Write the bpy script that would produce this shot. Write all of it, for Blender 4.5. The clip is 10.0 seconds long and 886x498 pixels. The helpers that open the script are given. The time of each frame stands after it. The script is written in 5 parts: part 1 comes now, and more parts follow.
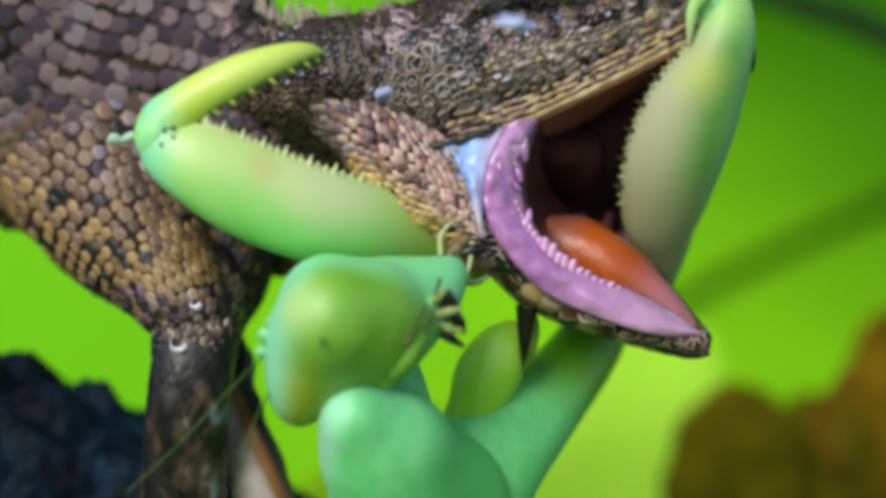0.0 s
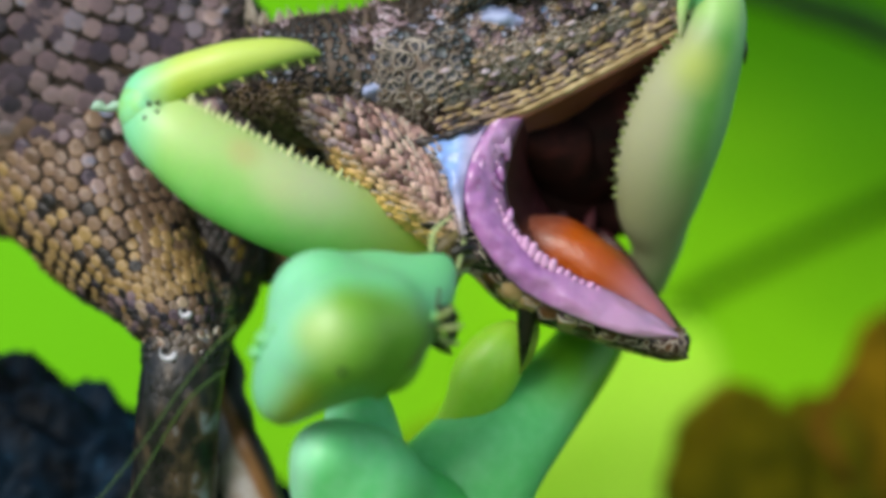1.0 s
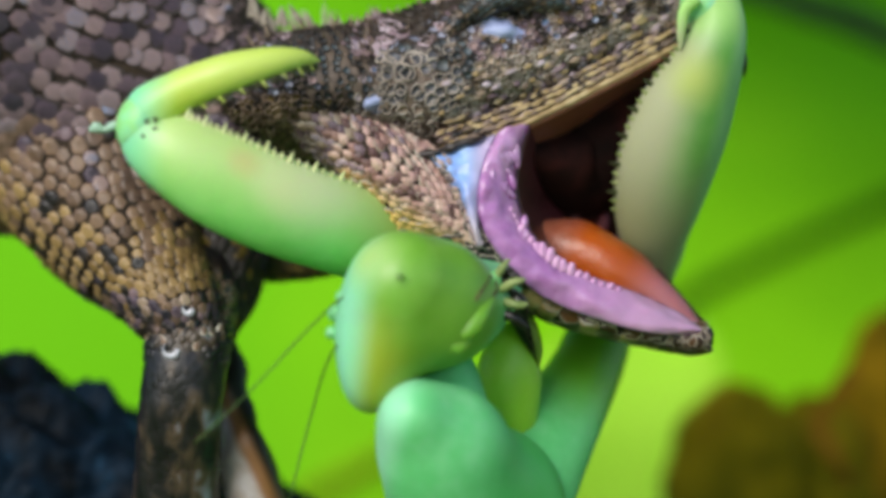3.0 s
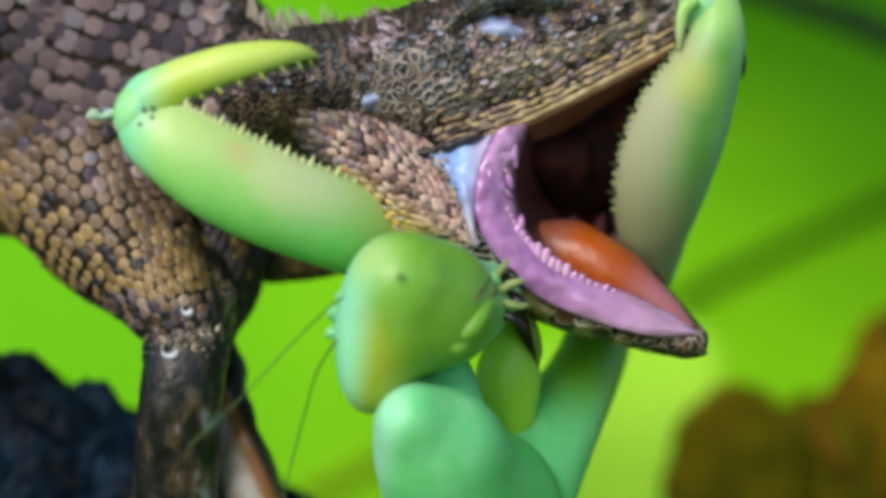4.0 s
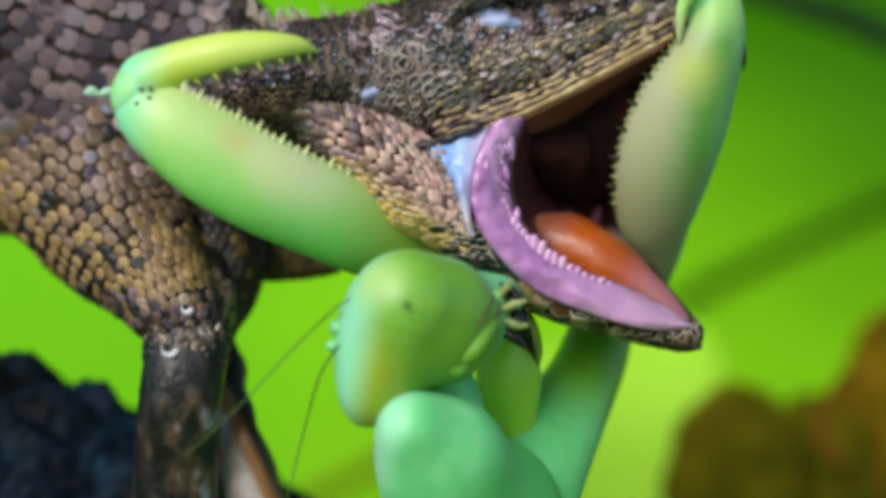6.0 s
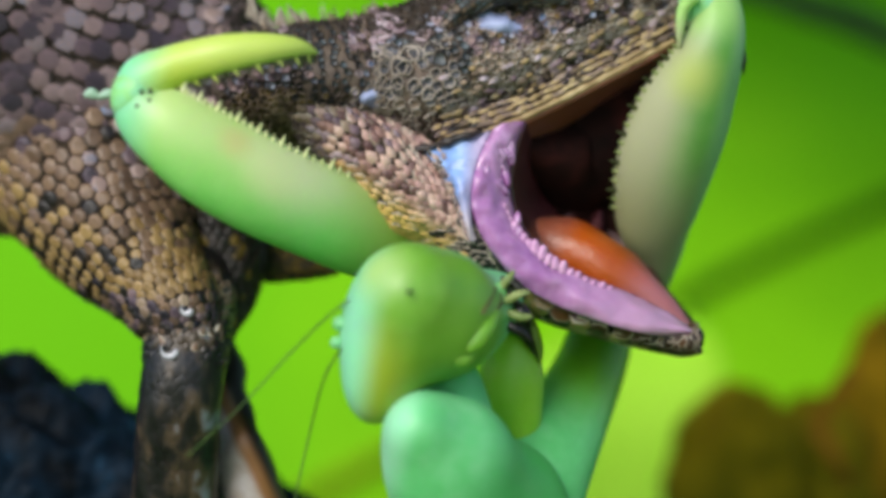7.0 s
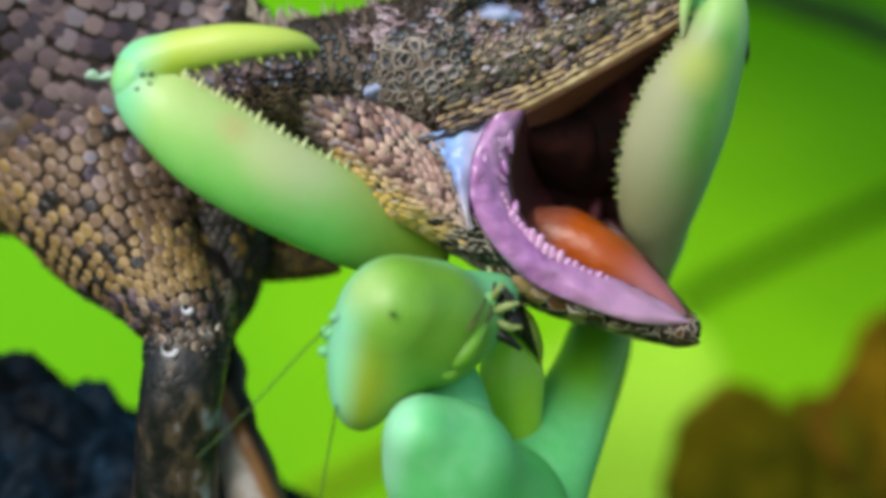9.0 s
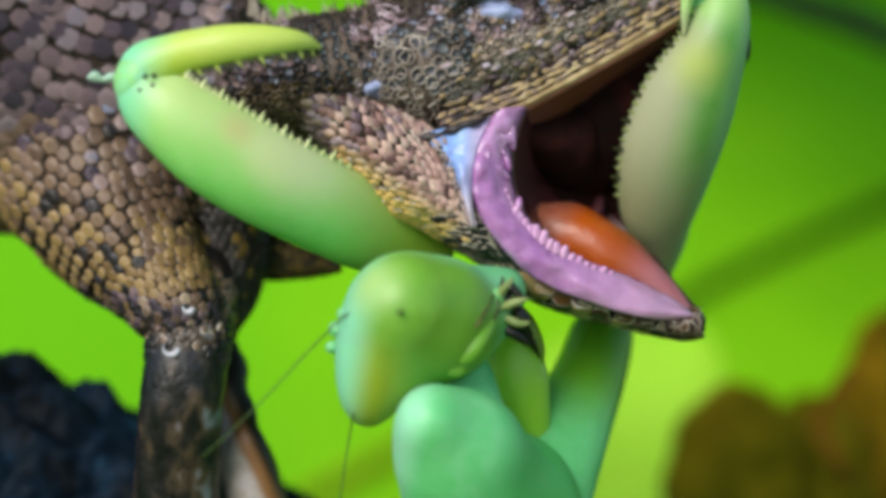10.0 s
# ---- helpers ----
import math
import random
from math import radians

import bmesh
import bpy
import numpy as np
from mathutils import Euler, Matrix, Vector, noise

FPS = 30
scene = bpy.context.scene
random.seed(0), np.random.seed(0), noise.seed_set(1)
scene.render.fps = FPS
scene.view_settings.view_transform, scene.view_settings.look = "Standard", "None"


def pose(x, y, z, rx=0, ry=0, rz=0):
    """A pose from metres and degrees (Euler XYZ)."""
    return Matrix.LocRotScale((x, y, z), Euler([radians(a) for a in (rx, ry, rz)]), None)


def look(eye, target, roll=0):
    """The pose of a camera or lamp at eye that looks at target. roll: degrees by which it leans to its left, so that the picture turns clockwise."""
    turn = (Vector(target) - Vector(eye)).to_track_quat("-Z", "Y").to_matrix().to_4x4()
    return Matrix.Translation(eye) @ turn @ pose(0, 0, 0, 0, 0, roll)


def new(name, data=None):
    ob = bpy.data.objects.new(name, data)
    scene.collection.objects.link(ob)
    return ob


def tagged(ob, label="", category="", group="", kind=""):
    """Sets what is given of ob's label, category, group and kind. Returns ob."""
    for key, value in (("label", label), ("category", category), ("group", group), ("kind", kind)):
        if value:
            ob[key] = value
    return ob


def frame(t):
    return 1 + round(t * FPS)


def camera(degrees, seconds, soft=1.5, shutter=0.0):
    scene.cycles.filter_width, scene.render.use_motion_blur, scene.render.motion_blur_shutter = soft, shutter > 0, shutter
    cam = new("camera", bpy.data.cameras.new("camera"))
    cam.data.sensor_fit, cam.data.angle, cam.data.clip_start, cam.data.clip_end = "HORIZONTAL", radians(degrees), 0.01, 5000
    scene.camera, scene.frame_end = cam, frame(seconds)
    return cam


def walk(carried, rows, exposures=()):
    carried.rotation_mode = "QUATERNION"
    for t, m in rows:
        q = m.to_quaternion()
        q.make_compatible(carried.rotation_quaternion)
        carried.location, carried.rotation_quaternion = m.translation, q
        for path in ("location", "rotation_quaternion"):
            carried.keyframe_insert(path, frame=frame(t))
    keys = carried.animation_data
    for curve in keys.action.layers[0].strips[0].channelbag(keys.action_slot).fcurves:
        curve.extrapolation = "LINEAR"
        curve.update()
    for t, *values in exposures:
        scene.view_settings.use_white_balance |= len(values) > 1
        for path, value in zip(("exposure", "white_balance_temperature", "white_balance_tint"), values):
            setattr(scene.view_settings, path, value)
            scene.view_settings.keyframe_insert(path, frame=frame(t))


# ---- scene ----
cam = camera(20, 10.0, soft=4.3)
EYE = (0.0, -0.1334, 0.0)
walk(cam, [(0.0, look(EYE, (0, 0, 0))), (10.0, look(EYE, (0, 0, 0)))])
cam.data.dof.use_dof = True
cam.data.dof.focus_distance = 0.130
cam.data.dof.aperture_fstop = 17.0

# ---- daylight: open sky with a soft sun from above, a little to the left of the lens ----
world = bpy.data.worlds.new("daylight")
scene.world = world
world.use_nodes = True
sky = world.node_tree.nodes.new("ShaderNodeTexSky")
sky.sky_type, sky.sun_disc = "NISHITA", False
sky.sun_elevation, sky.sun_rotation = radians(39), radians(210)
world.node_tree.links.new(sky.outputs[0], world.node_tree.nodes["Background"].inputs[0])
world.node_tree.nodes["Background"].inputs[1].default_value = 0.14
sun = new("sun", bpy.data.lights.new("sun", "SUN"))
sun.data.energy, sun.data.angle, sun.data.color = 2.5, radians(30), (1.0, 0.95, 0.86)
sun.matrix_world = look((-0.46, -0.88, 0.58), (0, 0, 0))
scene.view_settings.exposure = 0.2

MM = 0.001
PIVOT = {}


# ---- materials ----
def srgb(r, g, b):
    return tuple((c / 255 / 12.92 if c <= 10 else ((c / 255 + 0.055) / 1.055) ** 2.4) for c in (r, g, b)) + (1.0,)


def surface(name, stops, grain, rough=0.5, bump=0.3, fine=4.0, soft=0.0, radius=(1.0, 0.6, 0.3), island=0.0, coat=0.0,
            stretch=(1, 1, 1), through_light=0.0, spread=(0.30, 0.70), rough_var=0.12, grade=None, spec=0.5, single=False):
    """A surface whose colour wanders between the stops at two sizes of grain (per metre), with fine relief."""
    m = bpy.data.materials.new(name)
    m.use_nodes = True
    n, l = m.node_tree.nodes, m.node_tree.links
    b = n["Principled BSDF"]
    co, mp = n.new("ShaderNodeTexCoord"), n.new("ShaderNodeMapping")
    mp.inputs["Scale"].default_value = stretch
    l.new(co.outputs["Object"], mp.inputs[0])
    big, small = n.new("ShaderNodeTexNoise"), n.new("ShaderNodeTexNoise")
    big.inputs["Scale"].default_value, big.inputs["Detail"].default_value = grain, 3
    small.inputs["Scale"].default_value, small.inputs["Detail"].default_value = grain * fine, 4
    mix = n.new("ShaderNodeMath")
    mix.operation = "MULTIPLY_ADD"
    l.new(mp.outputs[0], big.inputs["Vector"]), l.new(mp.outputs[0], small.inputs["Vector"])
    l.new(small.outputs[0], mix.inputs[0])
    mix.inputs[1].default_value = 0.45
    half = n.new("ShaderNodeMath")
    half.operation = "MULTIPLY_ADD"
    half.inputs[1].default_value, half.inputs[2].default_value = 0.55, 0.0
    l.new(big.outputs[0], half.inputs[0])
    l.new(half.outputs[0], mix.inputs[2])
    last = mix.outputs[0]
    if island:
        geo, isl = n.new("ShaderNodeObjectInfo" if single else "ShaderNodeNewGeometry"), n.new("ShaderNodeMath")
        isl.operation = "MULTIPLY_ADD"
        isl.inputs[1].default_value = island
        l.new(geo.outputs["Random" if single else "Random Per Island"], isl.inputs[0])
        shift = n.new("ShaderNodeMath")
        shift.operation, shift.inputs[1].default_value = "SUBTRACT", island / 2
        l.new(last, shift.inputs[0])
        l.new(shift.outputs[0], isl.inputs[2])
        last = isl.outputs[0]
    ramp = n.new("ShaderNodeValToRGB")
    e = ramp.color_ramp.elements
    k = len(stops)
    lo, hi = spread
    while len(e) < k:
        e.new(0.5)
    for i, c in enumerate(stops):
        e[i].position = lo + (hi - lo) * i / max(1, k - 1)
        e[i].color = srgb(*c)
    l.new(last, ramp.inputs[0])
    tint = ramp.outputs[0]
    for way, lo_mm, hi_mm, colour in grade or ():
        dot, rng, mx = n.new("ShaderNodeVectorMath"), n.new("ShaderNodeMapRange"), n.new("ShaderNodeMix")
        spot = lo_mm > hi_mm  # a blotch round a point, else a passage along a direction
        dot.operation = "DISTANCE" if spot else "DOT_PRODUCT"
        dot.inputs[1].default_value = Vector(way) * 0.001 if spot else Vector(way).normalized()
        l.new(co.outputs["Object"], dot.inputs[0])
        wob = n.new("ShaderNodeMath")
        wob.operation, wob.inputs[1].default_value = "MULTIPLY_ADD", 0.25 * abs(hi_mm - lo_mm) * 0.001
        l.new(big.outputs[0], wob.inputs[0]), l.new(dot.outputs["Value"], wob.inputs[2])
        rng.interpolation_type = "SMOOTHSTEP"
        rng.inputs["From Min"].default_value, rng.inputs["From Max"].default_value = lo_mm * 0.001, hi_mm * 0.001
        l.new(wob.outputs[0], rng.inputs["Value"])
        mx.data_type = "RGBA"
        l.new(rng.outputs["Result"], mx.inputs[0])
        l.new(tint, mx.inputs[6])
        mx.inputs[7].default_value = srgb(*colour)
        tint = mx.outputs[2]
    l.new(tint, b.inputs["Base Color"])
    b.inputs["Specular IOR Level"].default_value = spec
    rr = n.new("ShaderNodeMath")
    rr.operation = "MULTIPLY_ADD"
    rr.inputs[1].default_value, rr.inputs[2].default_value = rough_var * 2, rough - rough_var
    l.new(small.outputs[0], rr.inputs[0])
    l.new(rr.outputs[0], b.inputs["Roughness"])
    if bump:
        bp = n.new("ShaderNodeBump")
        bp.inputs["Strength"].default_value, bp.inputs["Distance"].default_value = bump, 0.0001
        l.new(small.outputs[0], bp.inputs["Height"])
        l.new(bp.outputs[0], b.inputs["Normal"])
    if soft:
        b.inputs["Subsurface Weight"].default_value = soft
        b.inputs["Subsurface Radius"].default_value = radius
        b.inputs["Subsurface Scale"].default_value = 0.0012
    if coat:
        b.inputs["Coat Weight"].default_value = coat
        b.inputs["Coat Roughness"].default_value = 0.25
    if through_light:
        out = n["Material Output"]
        tr, ms = n.new("ShaderNodeBsdfTranslucent"), n.new("ShaderNodeMixShader")
        l.new(tint, tr.inputs[0])
        ms.inputs[0].default_value = through_light
        l.new(b.outputs[0], ms.inputs[1]), l.new(tr.outputs[0], ms.inputs[2])
        l.new(ms.outputs[0], out.inputs[0])
    return m


# sky sheen at the knee and upper-edge highlights painted in; cream blotches are pigment
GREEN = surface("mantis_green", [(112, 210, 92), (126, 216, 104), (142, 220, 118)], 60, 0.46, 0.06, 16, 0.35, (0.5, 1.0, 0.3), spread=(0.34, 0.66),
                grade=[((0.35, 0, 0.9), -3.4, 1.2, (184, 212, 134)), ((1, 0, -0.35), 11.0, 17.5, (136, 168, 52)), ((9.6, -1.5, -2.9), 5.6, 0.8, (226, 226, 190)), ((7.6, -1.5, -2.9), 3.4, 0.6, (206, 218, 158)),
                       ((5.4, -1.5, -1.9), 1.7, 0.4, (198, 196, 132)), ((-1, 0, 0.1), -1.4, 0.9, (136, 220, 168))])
# cream inner face is the limb's own; its lit left side is painted in too
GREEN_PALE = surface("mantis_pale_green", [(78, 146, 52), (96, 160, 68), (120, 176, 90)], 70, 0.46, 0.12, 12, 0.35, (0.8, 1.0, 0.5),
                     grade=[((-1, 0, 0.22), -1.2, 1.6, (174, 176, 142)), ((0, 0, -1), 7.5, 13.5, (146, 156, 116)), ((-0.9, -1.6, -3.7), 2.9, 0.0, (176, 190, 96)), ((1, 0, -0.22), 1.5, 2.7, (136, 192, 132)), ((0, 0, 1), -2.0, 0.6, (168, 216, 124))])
# the cyan passage towards the knee paints in the sky's sheen
GREEN_YELLOW = surface("mantis_yellow_green", [(160, 196, 34), (186, 212, 56), (206, 222, 96)], 120, 0.45, 0.12, 10, 0.3, (0.8, 1.0, 0.3),
                       grade=[((0.1, -0.3, 1), 0.6, 3.6, (196, 216, 104)), ((-1, 0, 0.1), -1.8, 0.9, (136, 220, 168))])
# the upper-left highlight and the dimmer right side are put into the colour
GREEN_TEAL = surface("mantis_teal_green", [(86, 190, 110), (104, 202, 126), (128, 212, 148)], 90, 0.46, 0.10, 12, 0.4, (0.4, 1.0, 0.6),
                     grade=[((1, 0, -0.2), 2.5, 7.0, (80, 190, 88)), ((-1, 0, 0.3), 0.6, 2.2, (152, 222, 180))])
GREEN_COXA = surface("mantis_coxa_green", [(94, 200, 112), (112, 212, 128), (134, 220, 146)], 100, 0.44, 0.12, 12, 0.35, (0.4, 1.0, 0.5),
                     grade=[((0.4, 0, 0.9), -6.5, -2.5, (98, 164, 30))])
GREEN_LIME = surface("mantis_lime_green", [(140, 204, 42), (158, 216, 60), (172, 222, 82)], 110, 0.4, 0.08, 10, 0.4, (0.6, 1.0, 0.3))
FOLD_GREEN = surface("mantis_olive_green", [(84, 118, 28), (110, 142, 40), (134, 160, 60)], 200, 0.45, 0.1, 8, 0.2, (0.6, 1.0, 0.3))
# cyan left rim and pale spot paint in sky reflection and highlight; yellow is pigment
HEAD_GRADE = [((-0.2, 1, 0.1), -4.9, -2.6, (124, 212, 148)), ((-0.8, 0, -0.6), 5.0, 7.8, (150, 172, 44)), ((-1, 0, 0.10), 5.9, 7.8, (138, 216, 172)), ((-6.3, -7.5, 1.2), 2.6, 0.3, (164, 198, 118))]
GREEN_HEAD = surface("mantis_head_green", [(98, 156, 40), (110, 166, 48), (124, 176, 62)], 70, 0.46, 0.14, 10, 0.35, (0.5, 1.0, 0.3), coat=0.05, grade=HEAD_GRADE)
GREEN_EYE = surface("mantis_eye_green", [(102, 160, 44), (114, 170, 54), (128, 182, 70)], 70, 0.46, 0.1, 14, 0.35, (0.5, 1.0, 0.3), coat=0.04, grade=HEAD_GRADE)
EYE_CYAN = surface("mantis_eye_cyan", [(96, 184, 112), (122, 200, 136), (150, 212, 160)], 160, 0.33, 0.08, 8, 0.3, (0.5, 1.0, 0.6), coat=0.3)
# knee green with the sky's cyan sheen mixed into the colour
KNEE_CYAN = surface("mantis_knee_cyan", [(136, 204, 110), (146, 216, 138), (136, 218, 184)], 160, 0.45, 0.1, 8, 0.3, (0.4, 1.0, 0.6))
TARSUS_PALE = surface("mantis_tarsus", [(120, 150, 130), (150, 182, 160), (170, 206, 190)], 300, 0.5, 0.2, 6)
SPINE_DARK = surface("spine_tip", [(34, 40, 12), (62, 72, 22)], 700, 0.5, 0.1)
SPINE_PALE = surface("spine_pale", [(196, 206, 140), (222, 226, 180)], 500, 0.5, 0.1)
PALP = surface("palp_tan", [(96, 120, 58), (140, 156, 92), (180, 186, 132)], 500, 0.5, 0.2)
MOUTH_BROWN = surface("mouth_brown", [(48, 38, 18), (92, 78, 42), (142, 124, 82)], 500, 0.45, 0.3)
PALP_PALE = surface("palp_pale", [(150, 168, 100), (196, 206, 156)], 500, 0.45, 0.2)
BLACK = surface("black_chitin", [(14, 14, 12), (34, 30, 22)], 600, 0.3, 0.2)
ANTENNA = surface("antenna_olive", [(40, 76, 14), (70, 100, 24)], 500, 0.5, 0.1)

SCALE_BACK = surface("back_scale", [(26, 22, 36), (72, 58, 74), (120, 98, 104), (150, 126, 122), (78, 110, 150)], 90, 0.5, 0.6, 10, island=0.36, spread=(0.29, 0.76))
SCALE_BACK_ONE = surface("back_scale_single", [(26, 22, 36), (72, 58, 74), (120, 98, 104), (150, 126, 122), (78, 110, 150)], 90, 0.5, 0.6, 10, island=0.36, spread=(0.29, 0.76), single=True)
SCALE_FLANK = surface("flank_scale", [(54, 40, 34), (94, 72, 58), (130, 104, 84), (106, 88, 90)], 150, 0.45, 0.6, 10, island=0.32, spread=(0.15, 0.85))
SCALE_FLANK_ONE = surface("flank_scale_single", [(54, 40, 34), (94, 72, 58), (130, 104, 84), (106, 88, 90)], 150, 0.45, 0.6, 10, island=0.32, spread=(0.15, 0.85), single=True)
SCALE_BELLY = surface("belly_scale", [(72, 52, 28), (118, 92, 54), (158, 130, 86), (128, 102, 76)], 180, 0.45, 0.6, 10, island=0.32, spread=(0.15, 0.85))
SCALE_BELLY_ONE = surface("belly_scale_single", [(72, 52, 28), (118, 92, 54), (158, 130, 86), (128, 102, 76)], 180, 0.45, 0.6, 10, island=0.32, spread=(0.15, 0.85), single=True)
SCALE_SKIN = surface("skin_between_scales", [(18, 15, 14), (40, 33, 27), (66, 54, 40)], 300, 0.8, 0.5, 6, spec=0.2)
SCALE_HEAD = surface("head_scale", [(60, 60, 76), (102, 104, 124), (142, 146, 168), (178, 188, 216)], 190, 0.42, 0.5, 8, island=0.6, spread=(0.15, 0.85))
HEAD_SKIN = surface("head_skin", [(52, 42, 40), (90, 76, 68), (124, 108, 96)], 300, 0.6, 0.6, 6)
SCALE_DARK = surface("dark_scale", [(10, 8, 12), (28, 22, 26), (48, 38, 40)], 260, 0.45, 0.5, 8, island=0.5, spread=(0.2, 0.8))
SCALE_DARK_ONE = surface("dark_scale_single", [(10, 8, 12), (28, 22, 26), (48, 38, 40)], 260, 0.45, 0.5, 8, island=0.5, spread=(0.2, 0.8), single=True)
SCALE_OLIVE = surface("olive_brown_scale", [(40, 30, 10), (92, 72, 24), (140, 114, 48)], 220, 0.45, 0.5, 8, island=0.6, spread=(0.15, 0.85))
SCALE_SLATE = surface("slate_scale", [(24, 28, 34), (50, 58, 66), (82, 94, 102), (104, 94, 92)], 200, 0.42, 0.5, 8, island=0.6, spread=(0.15, 0.85))
CELL_DARK = surface("dark_cell", [(38, 38, 46), (68, 70, 80), (104, 106, 116)], 260, 0.5, 0.4, 8, island=0.5, spread=(0.2, 0.8))
CELL_RIDGE = surface("cell_ridge", [(136, 124, 114), (182, 170, 160), (222, 214, 208)], 260, 0.45, 0.3, 8)
LIP_GOLD = surface("golden_lip", [(106, 86, 62), (166, 140, 98), (216, 196, 152)], 300, 0.4, 0.4, 6, coat=0.2)
SCALE_GOLD = surface("golden_brown_scale", [(70, 55, 48), (126, 106, 92), (182, 160, 138)], 200, 0.45, 0.5, 8, island=0.5, spread=(0.15, 0.85))
SCALE_PLUM = surface("plum_brown_scale", [(82, 62, 74), (146, 122, 132), (204, 188, 200)], 200, 0.45, 0.5, 8, island=0.6, spread=(0.15, 0.85))
FOLD_SKIN = surface("fold_skin", [(66, 54, 8), (98, 76, 14), (122, 92, 26)], 200, 0.6, 0.5, 6)
SCALE_RIM = surface("scale_rim", [(108, 96, 86), (166, 154, 140), (218, 212, 200)], 260, 0.45, 0.3, 8)
SCALE_EDGE = surface("scale_edge", [(22, 17, 16), (42, 32, 26), (64, 50, 38)], 260, 0.6, 0.3, 8)
SCALE_JAW = surface("jaw_scale", [(90, 62, 62), (160, 122, 114), (212, 180, 166), (182, 144, 140)], 240, 0.45, 0.5, 8, island=0.75, spread=(0.15, 0.85),
                    grade=[((-0.55, 0, -0.83), 0.9, 2.3, (214, 178, 104))])
SCALE_CHIN = surface("chin_scale", [(26, 15, 12), (58, 34, 22), (96, 62, 34)], 300, 0.4, 0.4, 5, island=0.6, spread=(0.2, 0.8))
CHIN_CREAM = surface("chin_cream", [(128, 98, 60), (178, 148, 104), (206, 184, 146)], 300, 0.4, 0.4, 5, island=0.6, spread=(0.2, 0.8))
LEG_SKIN = surface("leg_skin", [(10, 11, 14), (30, 27, 29), (78, 64, 50), (132, 138, 150)], 240, 0.4, 0.8, 4, stretch=(1, 1, 0.45), spread=(0.42, 0.68))
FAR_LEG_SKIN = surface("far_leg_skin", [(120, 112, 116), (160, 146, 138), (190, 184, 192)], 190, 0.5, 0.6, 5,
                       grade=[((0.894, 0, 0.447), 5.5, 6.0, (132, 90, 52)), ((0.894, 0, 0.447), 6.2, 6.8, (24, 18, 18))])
LIP_PINK = surface("gum_pink", [(140, 84, 150), (180, 122, 184), (214, 168, 214)], 260, 0.2, 0.9, 5, 0.3, (1.0, 0.5, 0.7), coat=0.9, spread=(0.28, 0.72),
                   grade=[((1, 0, 0), 8.0, 15.0, (200, 154, 192)), ((-0.35, 0, 0.94), 0.2, 2.6, (142, 84, 158))])
TONGUE = surface("tongue_orange", [(118, 58, 44), (142, 76, 56), (164, 100, 78)], 260, 0.42, 0.8, 6, 0.3, (1.0, 0.4, 0.15), coat=0.15,
                 grade=[((0.8, 0, -0.6), 8.9, 10.4, (170, 76, 4)), ((0.8, 0, -0.6), 12.6, 15.4, (168, 102, 108))])
TOOTH = surface("tooth_pink", [(186, 130, 182), (204, 150, 198), (214, 168, 200)], 300, 0.35, 0.1, coat=0.4)
# the shade inside the open mouth is put into these near-black reds
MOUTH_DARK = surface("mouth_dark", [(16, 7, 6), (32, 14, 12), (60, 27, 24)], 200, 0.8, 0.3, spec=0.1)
MEMBRANE = surface("mouth_membrane", [(46, 17, 18), (84, 38, 46)], 260, 0.4, 0.3, coat=0.1)
ROOF = surface("mouth_roof", [(92, 50, 36), (128, 78, 58), (140, 88, 96)], 220, 0.4, 0.3, 6, coat=0.2)
BLUE_SKIN = surface("blue_skin", [(96, 100, 132), (118, 152, 218), (140, 178, 238), (178, 204, 240)], 300, 0.4, 0.5, 5, coat=0.3, spread=(0.34, 0.66),
                    grade=[((1, 0, -0.12), 3.5, 4.7, (198, 182, 222)), ((0, 0, -1), 1.6, 4.0, (190, 178, 190))])
EYE_LID = surface("pale_blue_lid", [(112, 120, 160), (156, 168, 210), (188, 198, 230)], 330, 0.5, 0.6, 5)

# the grades put weaker light at upper right and left into the leaf's colour
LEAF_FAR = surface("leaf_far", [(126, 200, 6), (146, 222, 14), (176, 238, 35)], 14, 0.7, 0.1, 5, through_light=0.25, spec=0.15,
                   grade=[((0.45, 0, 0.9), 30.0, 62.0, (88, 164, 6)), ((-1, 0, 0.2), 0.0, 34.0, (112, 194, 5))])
LEAF_RIB = surface("leaf_rib", [(112, 132, 12), (136, 148, 22)], 40, 0.7, 0.1, spec=0.1,
                   grade=[((1, 0, 0), 10.0, 26.0, (44, 84, 3))])
TWIG_DARK = surface("twig_dark", [(16, 48, 6), (34, 74, 10)], 40, 0.7, 0.2)
DRY_LEAF = surface("dry_leaf", [(48, 46, 0), (96, 90, 3), (130, 114, 12), (120, 92, 14)], 70, 0.8, 0.3, 4, spec=0.1, spread=(0.34, 0.66))
DRY_GOLD = surface("dry_leaf_gold", [(60, 50, 2), (112, 90, 4), (150, 116, 14), (96, 76, 8)], 60, 0.8, 0.3, 4, spec=0.1, spread=(0.34, 0.66))
DRY_RED = surface("dry_leaf_red", [(118, 82, 16), (148, 100, 26)], 60, 0.8, 0.3, 4, spec=0.1)
BARK = surface("dark_bark", [(4, 9, 15), (11, 30, 46), (36, 78, 108)], 95, 0.7, 0.6, 5, spec=0.12, spread=(0.38, 0.70))
# unseen ground, coloured bright green to bounce fill light up at the animals
SOIL = surface("soil", [(56, 84, 20), (82, 118, 30), (110, 142, 44)], 60, 0.9, 0.5, 6)
DROP = surface("pale_ring", [(150, 150, 166), (206, 206, 216)], 300, 0.25, 0.0, coat=0.5)


